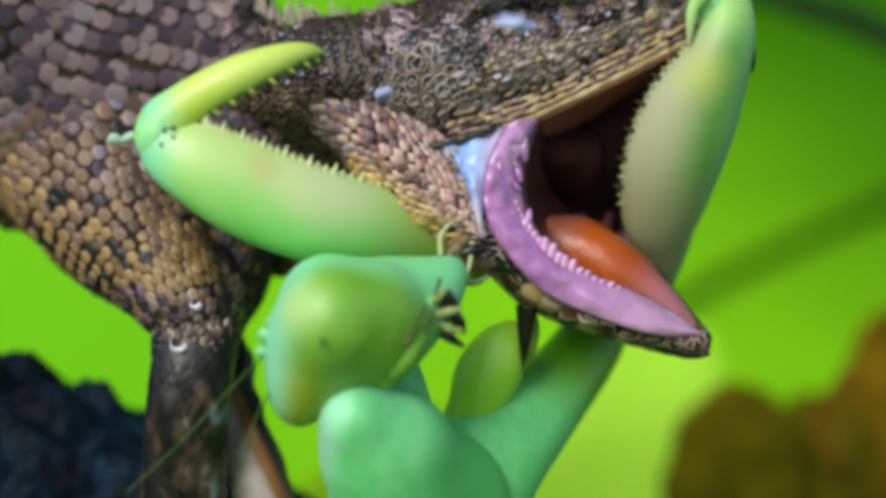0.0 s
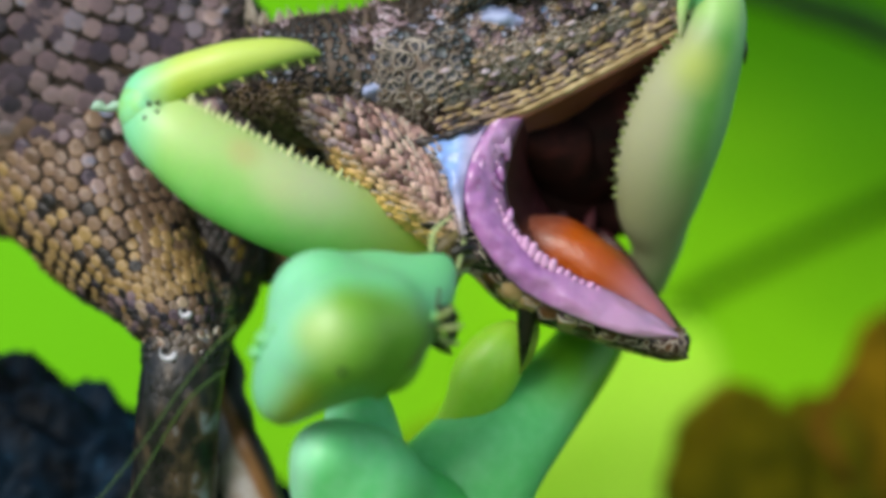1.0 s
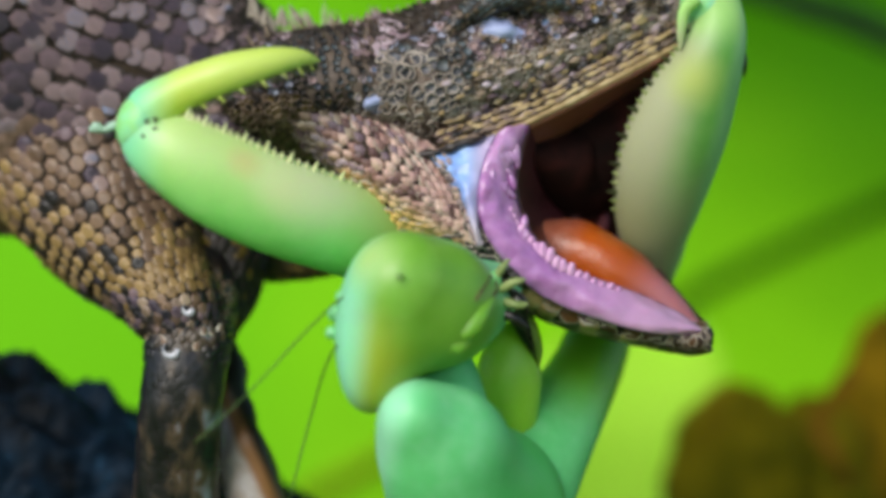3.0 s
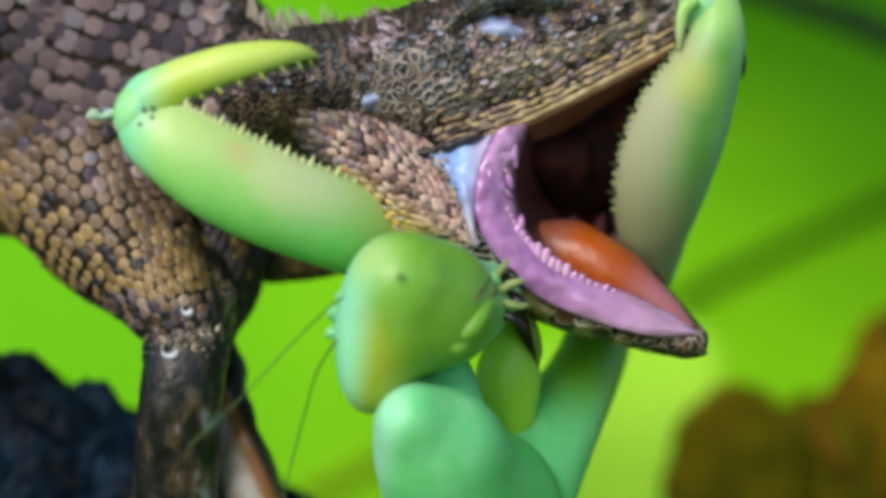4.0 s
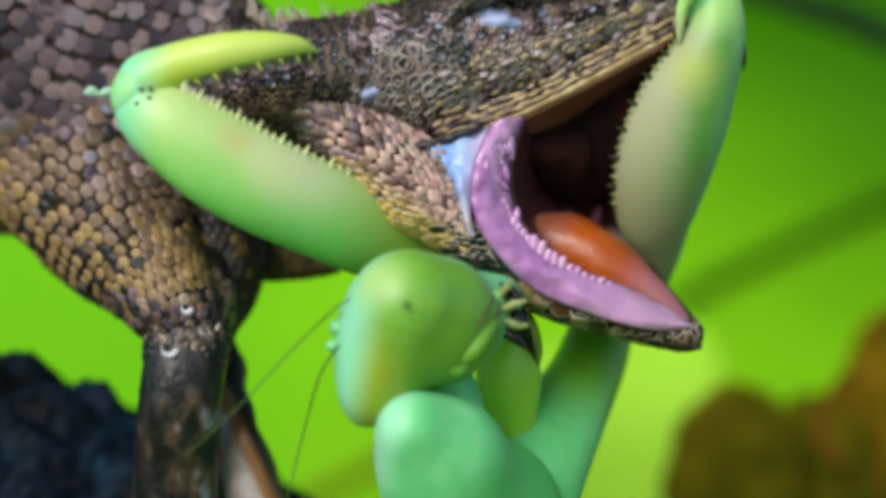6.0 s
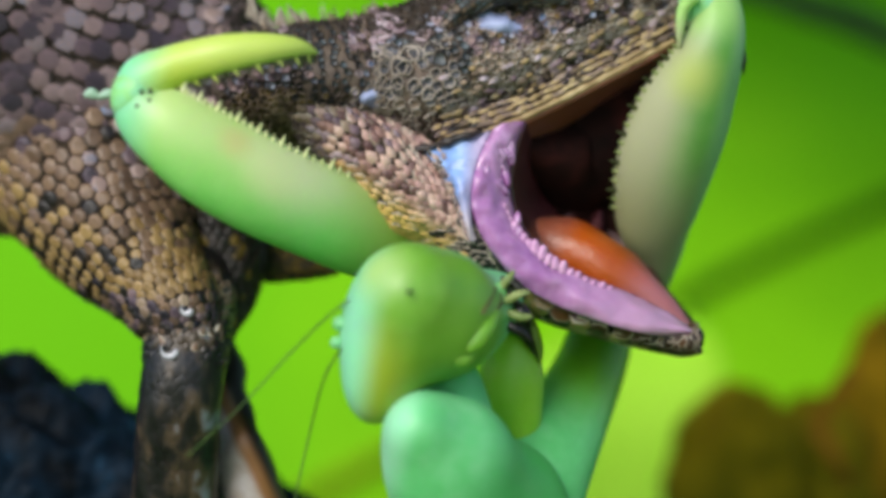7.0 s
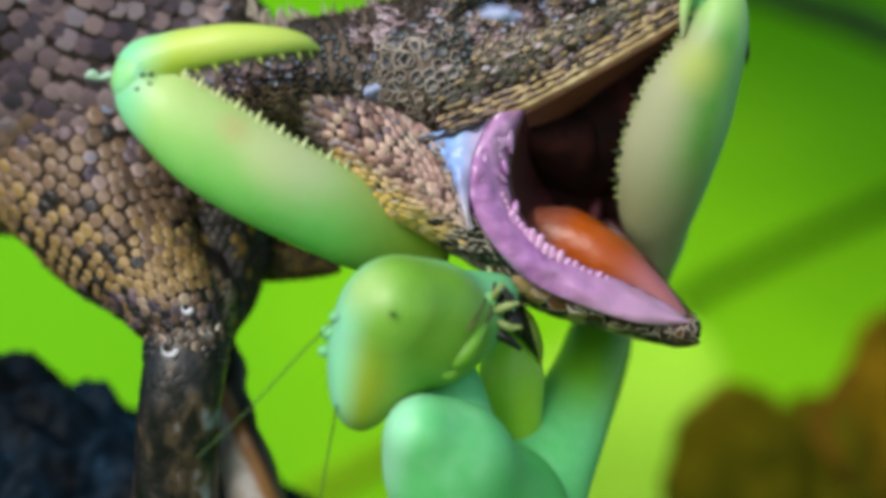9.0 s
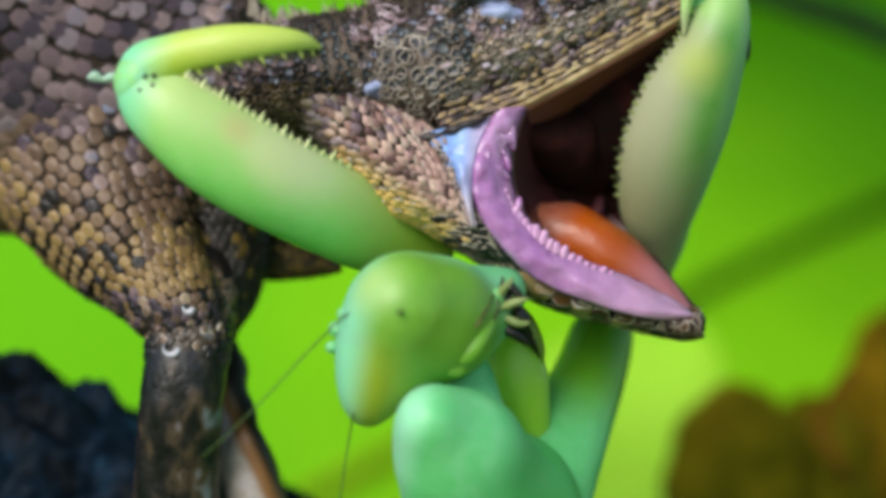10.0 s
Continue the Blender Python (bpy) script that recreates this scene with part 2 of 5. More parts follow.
# ---- building helpers; all lengths below are millimetres ----
def spline(pts, t):
    """Catmull-Rom through rows of numbers at t in 0..1."""
    p = np.asarray(pts, float)
    k = len(p) - 1
    s = min(max(t, 0), 1) * k
    i = min(int(s), k - 1)
    f = s - i
    a, b, c, d = p[max(i - 1, 0)], p[i], p[i + 1], p[min(i + 2, k)]
    return 0.5 * (2 * b + (c - a) * f + (2 * a - 5 * b + 4 * c - d) * f * f + (3 * b - a - 3 * c + d) * f ** 3)


class Limb:
    """A swept form: stations of (centre, half-width, half-depth). at(t, a) gives a surface point and its frame."""

    def __init__(self, stations, flat=2.0, lumps=0.0, grain=0.3):
        self.rows = [(*c, u, v) for c, u, v in stations]
        self.flat, self.lumps, self.grain = flat, lumps, grain

    def core(self, t):
        e = 0.01
        r = spline(self.rows, t)
        d = spline(self.rows, min(t + e, 1)) - spline(self.rows, max(t - e, 0))
        tan = Vector(d[:3]).normalized()
        side = tan.cross(Vector((0, 1, 0)))
        side.normalize()
        return Vector(r[:3]), tan, side, side.cross(tan), max(r[3], 0.02), max(r[4], 0.02)

    def at(self, t, a):
        c, tan, side, dep, u, v = self.core(t)
        ca, sa = math.cos(a), math.sin(a)
        q = 2 / self.flat
        x = math.copysign(abs(ca) ** q, ca) * u
        y = math.copysign(abs(sa) ** q, sa) * v
        nrm = (side * (ca / u) + dep * (sa / v)).normalized()
        p = c + side * x + dep * y
        if self.lumps:
            p = p + nrm * self.lumps * noise.noise(p * self.grain)
        return p, nrm, tan

    def mesh(self, rings=28, seg=24, cap=True, wobble=0.0, freq=0.5):
        bm = bmesh.new()
        loops = []
        for i in range(rings):
            loop = []
            for j in range(seg):
                p, nrm, _ = self.at(i / (rings - 1), 2 * math.pi * j / seg)
                if wobble:
                    p = p + nrm * wobble * noise.noise(p * freq)
                loop.append(bm.verts.new(p))
            loops.append(loop)
        for a, b in zip(loops, loops[1:]):
            for j in range(seg):
                bm.faces.new((a[j], a[(j + 1) % seg], b[(j + 1) % seg], b[j]))
        if cap:
            for t, loop, flip in ((0.0, loops[0], True), (1.0, loops[-1], False)):
                c, tan, _, _, u, v = self.core(t)
                tip = bm.verts.new(c + tan * (-0.45 if flip else 0.45) * min(u, v))
                for j in range(seg):
                    a, b = loop[j], loop[(j + 1) % seg]
                    bm.faces.new((b, a, tip) if flip else (a, b, tip))
        return bm


def blob(centre, radii, turn=(0, 0, 0), sub=3, wobble=0.0, freq=1.0):
    bm = bmesh.new()
    bmesh.ops.create_icosphere(bm, subdivisions=sub, radius=1)
    rot = Euler([radians(a) for a in turn]).to_matrix()
    for v in bm.verts:
        p = Vector((v.co.x * radii[0], v.co.y * radii[1], v.co.z * radii[2]))
        if wobble:
            p += v.co.normalized() * wobble * noise.noise(p * freq + Vector(centre))
        v.co = rot @ p + Vector(centre)
    return bm


def link_mesh(name, bm, material, parent, pivot, smooth=True):
    me = bpy.data.meshes.new(name)
    if isinstance(bm, tuple):
        verts, faces, slots = bm
        off = np.asarray(pivot)
        me.from_pydata([tuple((np.asarray(v) - off) * MM) for v in verts], [], faces)
        if slots is not None:
            me.polygons.foreach_set("material_index", slots)
    else:
        bmesh.ops.recalc_face_normals(bm, faces=bm.faces)
        for v in bm.verts:
            v.co = (v.co - Vector(pivot)) * MM
        bm.to_mesh(me)
        bm.free()
    me.polygons.foreach_set("use_smooth", [smooth] * len(me.polygons))
    for m in (material if isinstance(material, (list, tuple)) else [material]):
        me.materials.append(m)
    ob = new(name, me)
    base = PIVOT[parent.name] if parent else (0, 0, 0)
    if parent:
        ob.parent = parent
    ob.location = [(a - b) * MM for a, b in zip(pivot, base)]
    PIVOT[ob.name] = tuple(pivot)
    return ob


def part(name, bm, material, parent, label="", pivot=None, smooth=True):
    ob = link_mesh(name, bm, material, parent, pivot or PIVOT[parent.name], smooth)
    return tagged(ob, label) if label else ob


def thing(name, base, label, category, group="", kind=""):
    ob = new(name)
    ob.location = [a * MM for a in base]
    ob.empty_display_size = 0.004
    PIVOT[ob.name] = tuple(base)
    return tagged(ob, label, category, group, kind)


def merge(*bms):
    out = bmesh.new()
    for b in bms:
        me = bpy.data.meshes.new("joined")
        b.to_mesh(me)
        b.free()
        out.from_mesh(me)
        bpy.data.meshes.remove(me)
    return out


def spike(base, tip, r, sides=6):
    """A slender curved thorn."""
    base, tip = Vector(base), Vector(tip)
    ax = (tip - base)
    u = ax.orthogonal().normalized()
    v = ax.cross(u).normalized()
    bm = bmesh.new()
    rows = []
    for f, k in ((-0.15, 1.1), (0.25, 0.85), (0.65, 0.45)):
        rows.append([bm.verts.new(base + ax * f + (u * math.cos(2 * math.pi * j / sides) + v * math.sin(2 * math.pi * j / sides)) * r * k) for j in range(sides)])
    end = bm.verts.new(tip)
    for a, b in zip(rows, rows[1:]):
        for j in range(sides):
            bm.faces.new((a[j], a[(j + 1) % sides], b[(j + 1) % sides], b[j]))
    for j in range(sides):
        bm.faces.new((rows[-1][j], rows[-1][(j + 1) % sides], end))
    return bm


class Scales:
    """Collects overlapping scales on a swept form; each one is a domed, keeled plate with a paler rim."""

    def __init__(self):
        self.v, self.f, self.s = [], [], []

    def add(self, p, nrm, tan, length, width, height, tilt, point, rnd, top=0, rim=1, rim_w=0.72, cup=False, pebble=False):
        across = nrm.cross(tan).normalized()
        back = (tan * -1)
        ring = ((-0.5, 0.0), (-0.32, 0.42), (0.12, 0.5), (0.5 + 0.25 * point, 0.0), (0.12, -0.5), (-0.32, -0.42))
        i0 = len(self.v)
        turn = rnd.uniform(-0.18, 0.18)
        b2 = back * math.cos(turn) + across * math.sin(turn)
        a2 = across * math.cos(turn) - back * math.sin(turn)
        bands = ((1.0, 0.1), (0.92, 1.0), (0.81, 0.15)) if cup else ((1.0, -0.25), (rim_w, 0.55))
        if cup:
            turn2 = rnd.uniform(-0.8, 0.8)
            b2, a2 = b2 * math.cos(turn2) + a2 * math.sin(turn2), a2 * math.cos(turn2) - b2 * math.sin(turn2)
            length, width = length * rnd.uniform(0.75, 1.1), width * rnd.uniform(0.85, 1.2)
        if pebble:
            ring = ((-0.5, 0.0), (-0.27, 0.45), (0.27, 0.45), (0.5 + 0.12 * point, 0.0), (0.27, -0.45), (-0.27, -0.45))
            bands = ((1.0, -0.45), (rim_w, 0.35), (rim_w * 0.62, 0.85))
        for k, lift in bands:
            for x, y in ring:
                h = height * lift + tilt * (x + 0.5) * length
                self.v.append(p + b2 * x * k * length + a2 * y * k * width + nrm * h)
        last = 6 * (len(bands) - 1)
        self.v.append(p + b2 * (0.12 + 0.2 * point) * length + nrm * ((-0.1 * height if cup else height) + tilt * 0.62 * length))
        for j in range(6):
            q = (j + 1) % 6
            for r in range(0, last, 6):
                self.f.append((i0 + r + j, i0 + r + q, i0 + r + 6 + q, i0 + r + 6 + j))
                self.s.append(rim if r == 0 or not pebble else top)
            self.f.append((i0 + last + j, i0 + last + q, i0 + last + 6))
            self.s.append(top)

    def cover(self, limb, t0, t1, a0, a1, size, seed, pick=None, height=0.25, tilt=0.25, point=0.4, squash=0.9, jitter=0.15, rim_w=0.72, cup=False, one=None, where=None, pebble=False, step=0.78):
        """Rows of scales along the form, half a step apart; size(t, a) in millimetres."""
        rnd = random.Random(seed)
        c, length = limb.core(t0)[0], 0.0
        for i in range(1, 41):
            d = limb.core(t0 + (t1 - t0) * i / 40)[0]
            length, c = length + (d - c).length, d
        t, row, count = t0, 0, 0
        while t < t1:
            _, _, _, _, u, v = limb.core(t)
            mid = size(t, 1.5 * math.pi)
            a = a0 + (0.5 * mid * squash / max(u, v) if row % 2 else 0.0)
            while a < a1:
                z = size(t, a)
                pace = z * squash / math.hypot(u * math.sin(a), v * math.cos(a))
                b = a + rnd.uniform(-jitter, jitter) * pace
                tt = t + rnd.uniform(-jitter, jitter) * mid / length
                p, nrm, tan = limb.at(min(max(tt, 0), 1), b)
                a += pace
                z *= rnd.uniform(0.88, 1.12)
                slot = pick(t, b, p, rnd) if pick else 0
                if one and count < 300 and where(p):
                    one(p, nrm, tan, z, tilt, slot, rnd)
                    count += 1
                    continue
                cupped = cup(p) if callable(cup) else cup
                long, wide = (1.36, 1.24) if pebble else ((1.3, 1.15) if cupped else (1.45, 1.15))
                self.add(p, nrm, tan, z * long, z * wide, z * height * rnd.uniform(0.7, 1.3), tilt * rnd.uniform(0.6, 1.4), point, rnd, slot, slot + 1, rim_w, cupped, pebble)
            t += mid * step / length * (t1 - t0)
            row += 1
        return self

    def data(self):
        return self.v, self.f, self.s


def sheet(rows, n, m, bulge, thick=0.0, crumple=0.0):
    """A padded skin stretched over a few rail curves; bulge lifts it towards the viewer's side between rails."""
    bm = bmesh.new()
    grid = []
    for i in range(n + 1):
        rails = [spline(r, i / n) for r in rows]
        line = []
        for j in range(m + 1):
            p = Vector(spline(rails, j / m))
            p += Vector(bulge) * math.sin(math.pi * j / m)
            p.y += crumple * noise.noise(p * 1.3)
            line.append(bm.verts.new(p))
        grid.append(line)
    for a, b in zip(grid, grid[1:]):
        for j in range(m):
            bm.faces.new((a[j], a[j + 1], b[j + 1], b[j]))
    if thick:
        bmesh.ops.recalc_face_normals(bm, faces=bm.faces)
        bmesh.ops.solidify(bm, geom=bm.faces[:], thickness=thick)
    return bm


def field(lobes, blend):
    """Smooth distance to several overlapping ellipsoids; negative inside."""
    inv = [(Vector(c), Matrix.Diagonal([1 / r for r in rad]) @ Matrix.Rotation(radians(-turn), 3, "Y"), min(rad)) for c, rad, turn in lobes]

    def depth(p):
        total = 0.0
        for c, m, r in inv:
            total += math.exp(-blend * ((m @ (p - c)).length - 1) * r)
        return -math.log(max(total, 1e-30)) / blend

    return depth


def surface_along(depth, start, way, lo, hi):
    """Where a line from a point inside leaves the form."""
    for _ in range(26):
        mid = (lo + hi) / 2
        if depth(start + way * mid) < 0:
            lo = mid
        else:
            hi = mid
    return start + way * lo


def lobed(centre, lobes, blend, sub):
    """One skin drawn smoothly over several overlapping ellipsoids, found outwards from the centre."""
    bm = bmesh.new()
    bmesh.ops.create_icosphere(bm, subdivisions=sub, radius=1)
    depth = field(lobes, blend)
    for v in bm.verts:
        v.co = surface_along(depth, centre, v.co.normalized(), 0.2, 12.0)
    return bm


# ---- ground, bark and the leaves behind ----
ground_bm = bmesh.new()
bmesh.ops.create_grid(ground_bm, x_segments=90, y_segments=90, size=320)
for v in ground_bm.verts:
    v.co.z = -24 + 0.9 * noise.noise(v.co * 0.08)
for v in ground_bm.verts:  # the sheet runs on to the distance
    r = max(abs(v.co.x), abs(v.co.y))
    if r > 220:
        far = ((r - 220) / 100) ** 3 * 60 + 1
        v.co.x, v.co.y = v.co.x * far, v.co.y * far
ground = link_mesh("ground", ground_bm, SOIL, None, (0, 0, -24))
tagged(ground, "unseen ground coloured green to bounce fill light", "ground", kind="structure")


def build_log():
    limb = Limb([((-39.37, 12.00, -8.96), 7.20, 7.80), ((-30.33, 11.00, -11.33), 7.20, 7.80), ((-23.51, 11.00, -13.87), 7.20, 7.80),
                 ((-16.48, 12.00, -17.36), 7.20, 7.80), ((-7.37, 13.00, -21.86), 6.90, 7.50), ((3.87, 15.00, -25.00), 5.70, 6.60)])
    bm = limb.mesh(150, 110)
    for v in bm.verts:
        near = noise.voronoi(v.co * 0.24)[0]
        fine = noise.voronoi(v.co * 0.7)[0]
        out = (v.co - Vector((v.co.x, 12, -16))).normalized()
        v.co += out * (2.4 * min(near[1] - near[0], 0.8) + 0.6 * min(fine[1] - fine[0], 0.8) + 0.3 * noise.noise(v.co * 1.6) - 1.3)
    ob = link_mesh("log", bm, BARK, None, (-23.51, 11.00, -21.40))
    return tagged(ob, "blackened log with coarse lumpy bark", "log")


log = build_log()


def far_leaf():
    """A broad bright leaf: two halves folded along the midrib, side veins, all far behind the animals."""
    leaf = thing("background_leaf", (0, 92, -24), "broad bright lime-green leaf folded along a dark midrib", "leaf")
    rib = [(-67.88, 70.00, -48.44), (-29.86, 76.00, -30.09), (-4.07, 82.00, -17.39), (12.63, 86.00, -9.33), (25.92, 90.00, -1.96), (46.84, 94.00, 6.70), (78.89, 98.00, 16.18), (118.31, 104.00, 23.54)]
    for name, sgn, tilt, width in (("upper_blade", 1, (0.6, 0.75, -3.0), 75), ("lower_blade", -1, (0.7, 0.6, 0.8), 60)):
        bm = bmesh.new()
        n, m = 60, 30
        rows = []
        for i in range(n + 1):
            s = i / n
            c = Vector(spline(rib, s))
            d = Vector(spline(rib, min(s + 0.01, 1))) - Vector(spline(rib, max(s - 0.01, 0)))
            up = Vector((-d.z, 0, d.x)).normalized() * sgn
            row = []
            for j in range(m + 1):
                w = width * j / m * (0.35 + 1.3 * math.sin(math.pi * (0.1 + 0.8 * s)))
                turned = min(1, max(0, (s - 0.25) / 0.45))
                near_fold, far_fold = tilt[0] + (tilt[1] - tilt[0]) * turned, tilt[0] + (tilt[2] - tilt[0]) * turned
                p = c + up * w + Vector((0, (near_fold * w + (far_fold - near_fold) * w * w / 120) * sgn * 0.9 + 0.0015 * w * w, 0))
                p.y += 0.7 * math.sin(s * 40 + j * 0.3) * j / m
                row.append(bm.verts.new(p))
            rows.append(row)
        for a, b in zip(rows, rows[1:]):
            for j in range(m):
                bm.faces.new((a[j], a[j + 1], b[j + 1], b[j]))
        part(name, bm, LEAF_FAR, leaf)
    part("midrib", Limb([((x, y - 0.8, z), 0.72, 0.8) for x, y, z in rib]).mesh(60, 10), LEAF_RIB, leaf, "dark olive midrib of the leaf")
    return leaf


far_leaf()


def back_leaf(name, centre, radii, turn, mat, label):
    leaf = thing(name, (centre[0], centre[1], -24), label, "leaf")
    rot = Euler([radians(a) for a in turn]).to_matrix()

    def shape(x, y):
        w = math.sqrt(max(0.0, 1 - x * x)) * (1 - 0.25 * x)
        return rot @ Vector((x * radii[0], y * w * radii[1], 0.12 * radii[1] * (abs(y) - x * x) + 0.03 * radii[0] * math.sin(5 * x + 3 * y))) + Vector(centre)

    bm = bmesh.new()
    bmesh.ops.create_grid(bm, x_segments=30, y_segments=30, size=1)
    for v in bm.verts:
        v.co = shape(v.co.x, v.co.y)
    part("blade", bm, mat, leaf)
    line = [tuple(shape(-1 + 2 * i / 10, 0.0)) for i in range(11)]
    part("midrib", Limb([(c, radii[0] * 0.012, radii[0] * 0.012) for c in line]).mesh(30, 8), mat, leaf)
    return leaf


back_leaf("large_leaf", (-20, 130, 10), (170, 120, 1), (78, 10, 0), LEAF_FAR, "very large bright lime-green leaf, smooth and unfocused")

# added pale leaf, standing in for a sunlit region of the big leaf
LEAF_SUNLIT = surface("sunlit_patch_leaf", [(164, 226, 44), (184, 240, 66), (200, 245, 90)], 20, 0.7, 0.1, 5, through_light=0.15, spec=0.15)
back_leaf("sunlit_patch_leaf", (11.93, 66.00, -17.89), (15, 11, 1), (60, -58, 0), LEAF_SUNLIT, "pale yellow-green stand-in leaf for a sunlit patch, unfocused")

twig = Limb([((17.22, 60.00, 21.79), 0.60, 0.60), ((27.07, 62.00, 19.16), 1.14, 1.14), ((34.45, 64.00, 16.91), 1.32, 1.32), ((45.56, 66.00, 10.81), 0.90, 0.90), ((60.20, 70.00, -21.00), 0.90, 0.90)])
tagged(link_mesh("twig", twig.mesh(30, 12, wobble=0.4), TWIG_DARK, None, (45.56, 66.00, 10.81)), "dark green twig out of focus among the leaves", "twig")


def dry_leaves():
    clump = thing("dry_leaf_clump", (24, 40, -24), "curled dry brown and olive leaves, out of focus", "dry leaf")
    for pts, mat, lab in (
        ([((20.05, 40.00, -18.10), 4.85, 0.8), ((20.12, 40.00, -14.00), 4.55, 0.9), ((19.97, 40.00, -11.58), 3.60, 0.7), ((19.58, 40.00, -10.02), 2.10, 0.5), ((19.27, 40.00, -9.32), 0.60, 0.2)], DRY_LEAF, ""),
        ([((26.03, 43.00, -18.41), 4.2, 0.7), ((25.87, 43.00, -14.24), 3.8, 0.8), ((25.23, 43.00, -11.94), 2.8, 0.5), ((24.24, 43.00, -10.75), 1.1, 0.2)], DRY_LEAF, ""),
        ([((31.22, 45.00, -18.62), 3.6, 0.7), ((30.82, 45.00, -13.20), 3.3, 0.8), ((30.53, 45.00, -9.99), 2.4, 0.6), ((31.14, 45.00, -6.98), 1.7, 0.4), ((32.34, 45.00, -4.57), 0.7, 0.2)], DRY_GOLD, "golden-brown curled leaf"),
        ([((27.76, 39.00, -15.86), 0.25, 0.2), ((26.67, 37.00, -14.14), 0.45, 0.3), ((25.60, 38.00, -12.10), 0.85, 0.36), ((26.45, 38.00, -9.98), 0.6, 0.3), ((28.06, 38.00, -8.25), 0.25, 0.15)], DRY_RED, "reddish curled leaf stalk"),
    ):
        part("curled_leaf", Limb(pts).mesh(16, 16, wobble=1.0, freq=0.3), mat, clump, lab)


dry_leaves()

# ---- the lizard ----
lizard = thing("lizard", (-14.34, 4.00, -16.81), "brown scaly lizard with wide open pink mouth, held by mantis", "lizard")

BODY = Limb([((-38.83, 10.00, 12.29), 9.90, 9.00), ((-31.73, 10.00, 11.96), 9.90, 9.00), ((-25.28, 10.00, 11.16), 9.66, 9.00), ((-21.09, 10.00, 10.19), 9.66, 8.70), ((-17.10, 9.00, 9.00), 8.70, 7.80),
             ((-13.80, 8.00, 8.30), 7.20, 6.30), ((-10.86, 7.00, 7.77), 5.58, 4.80), ((-7.96, 6.00, 8.24), 3.54, 3.90), ((-5.10, 5.00, 8.75), 2.70, 3.45)], 2.2, 0.8, 0.16)
body = part("body", BODY.mesh(60, 48), SCALE_SKIN, lizard)


def body_pick(t, a, p, rnd):
    """Slate and plum on the back, tan with dark pits on the flank, gold on the belly."""
    z = p.z + 0.10 * (p.x + 20) + rnd.uniform(-2.0, 2.0) + 2.6 * noise.noise(p * 0.2)
    if z < 5.6 and rnd.random() < 0.06:
        return 6
    return 0 if z > 5.6 else (2 if z > 1.6 else 4)


def body_size(t, a):
    return 1.16 - 0.45 * max(0.0, t - 0.55)


SINGLE = {}


def single_scale(p, nrm, tan, z, tilt, slot, rnd):
    """A scale that is an object of its own; alike ones share a mesh."""
    key = (slot, rnd.randrange(3))
    if key not in SINGLE:
        one = Scales()
        one.add(Vector((0, 0, 0)), Vector((0, 0, 1)), Vector((-1, 0, 0)), 1.36, 1.24, 0.17 + 0.05 * key[1], 0.18, 0.3, random.Random(key[1]), rim_w=0.80, pebble=True)
        me = bpy.data.meshes.new("scale")
        me.from_pydata([tuple(v) for v in one.v], [], one.f)
        me.polygons.foreach_set("use_smooth", [True] * len(one.f))
        me.polygons.foreach_set("material_index", one.s)
        me.materials.append({0: SCALE_BACK_ONE, 2: SCALE_FLANK_ONE, 4: SCALE_BELLY_ONE, 6: SCALE_DARK_ONE}[slot])
        me.materials.append(SCALE_EDGE)
        SINGLE[key] = me
    ob = new("scale", SINGLE[key])
    ob.parent = body
    back = -tan
    across = nrm.cross(back).normalized()
    back = across.cross(nrm)
    base = Vector(PIVOT[body.name])
    m = Matrix((back, across, nrm)).transposed().to_4x4()
    ob.matrix_basis = Matrix.Translation((p - base) * MM) @ m @ Matrix.Scale(z * MM, 4)


def apart(p):
    """The stretch of the flank that shows best."""
    return -24.5 < p.x < -12.5 and -2.5 < p.z < 13.5 and p.y < 6


sc = Scales().cover(BODY, 0.12, 0.97, math.pi - 0.4, 2 * math.pi + 0.7, body_size, 3, body_pick, 0.21, 0.18, 0.3, squash=1.0, jitter=0.14, rim_w=0.80, pebble=True, step=0.86, one=single_scale, where=apart)
tagged(part("scaly_hide", sc.data(), [SCALE_BACK, SCALE_EDGE, SCALE_FLANK, SCALE_EDGE, SCALE_BELLY, SCALE_EDGE, SCALE_DARK, SCALE_EDGE], body,
            "overlapping brown and grey keeled scales"), kind="stuff")

SHOULDER = Limb([((-23.02, 8.00, 8.30), 4.80, 4.50), ((-19.88, 6.00, 5.20), 5.70, 4.80), ((-17.80, 4.00, 1.60), 4.60, 4.20), ((-15.70, 2.00, -1.40), 2.90, 3.10), ((-14.04, 0.60, -3.44), 2.40, 2.40), ((-13.84, 0.40, -4.78), 1.80, 1.80)], 2.1, 0.5, 0.25)
shoulder = part("shoulder", SHOULDER.mesh(36, 36), SCALE_SKIN, lizard, "golden-brown scaly chest and shoulder")


def shoulder_pick(t, a, p, rnd):
    if t > 0.80 and rnd.random() < (t - 0.80) * 5:
        return 6
    if p.z + rnd.uniform(-0.8, 0.8) < -2.4:
        return rnd.choice((8, 0, 6, 2, 0))
    return body_pick(t, a, p, rnd)


def shoulder_size(t, a):
    return (1.06 - 0.62 * t) * (1.0 - 0.22 * max(0.0, math.cos(a - math.pi + 0.1)) * min(1.0, t * 2.2))


sc = Scales().cover(SHOULDER, 0.16, 0.97, math.pi - 0.9, 2 * math.pi + 0.9, shoulder_size, 15, shoulder_pick, 0.20, 0.20, 0.35, squash=0.95, jitter=0.12, rim_w=0.82, pebble=True, step=0.80)
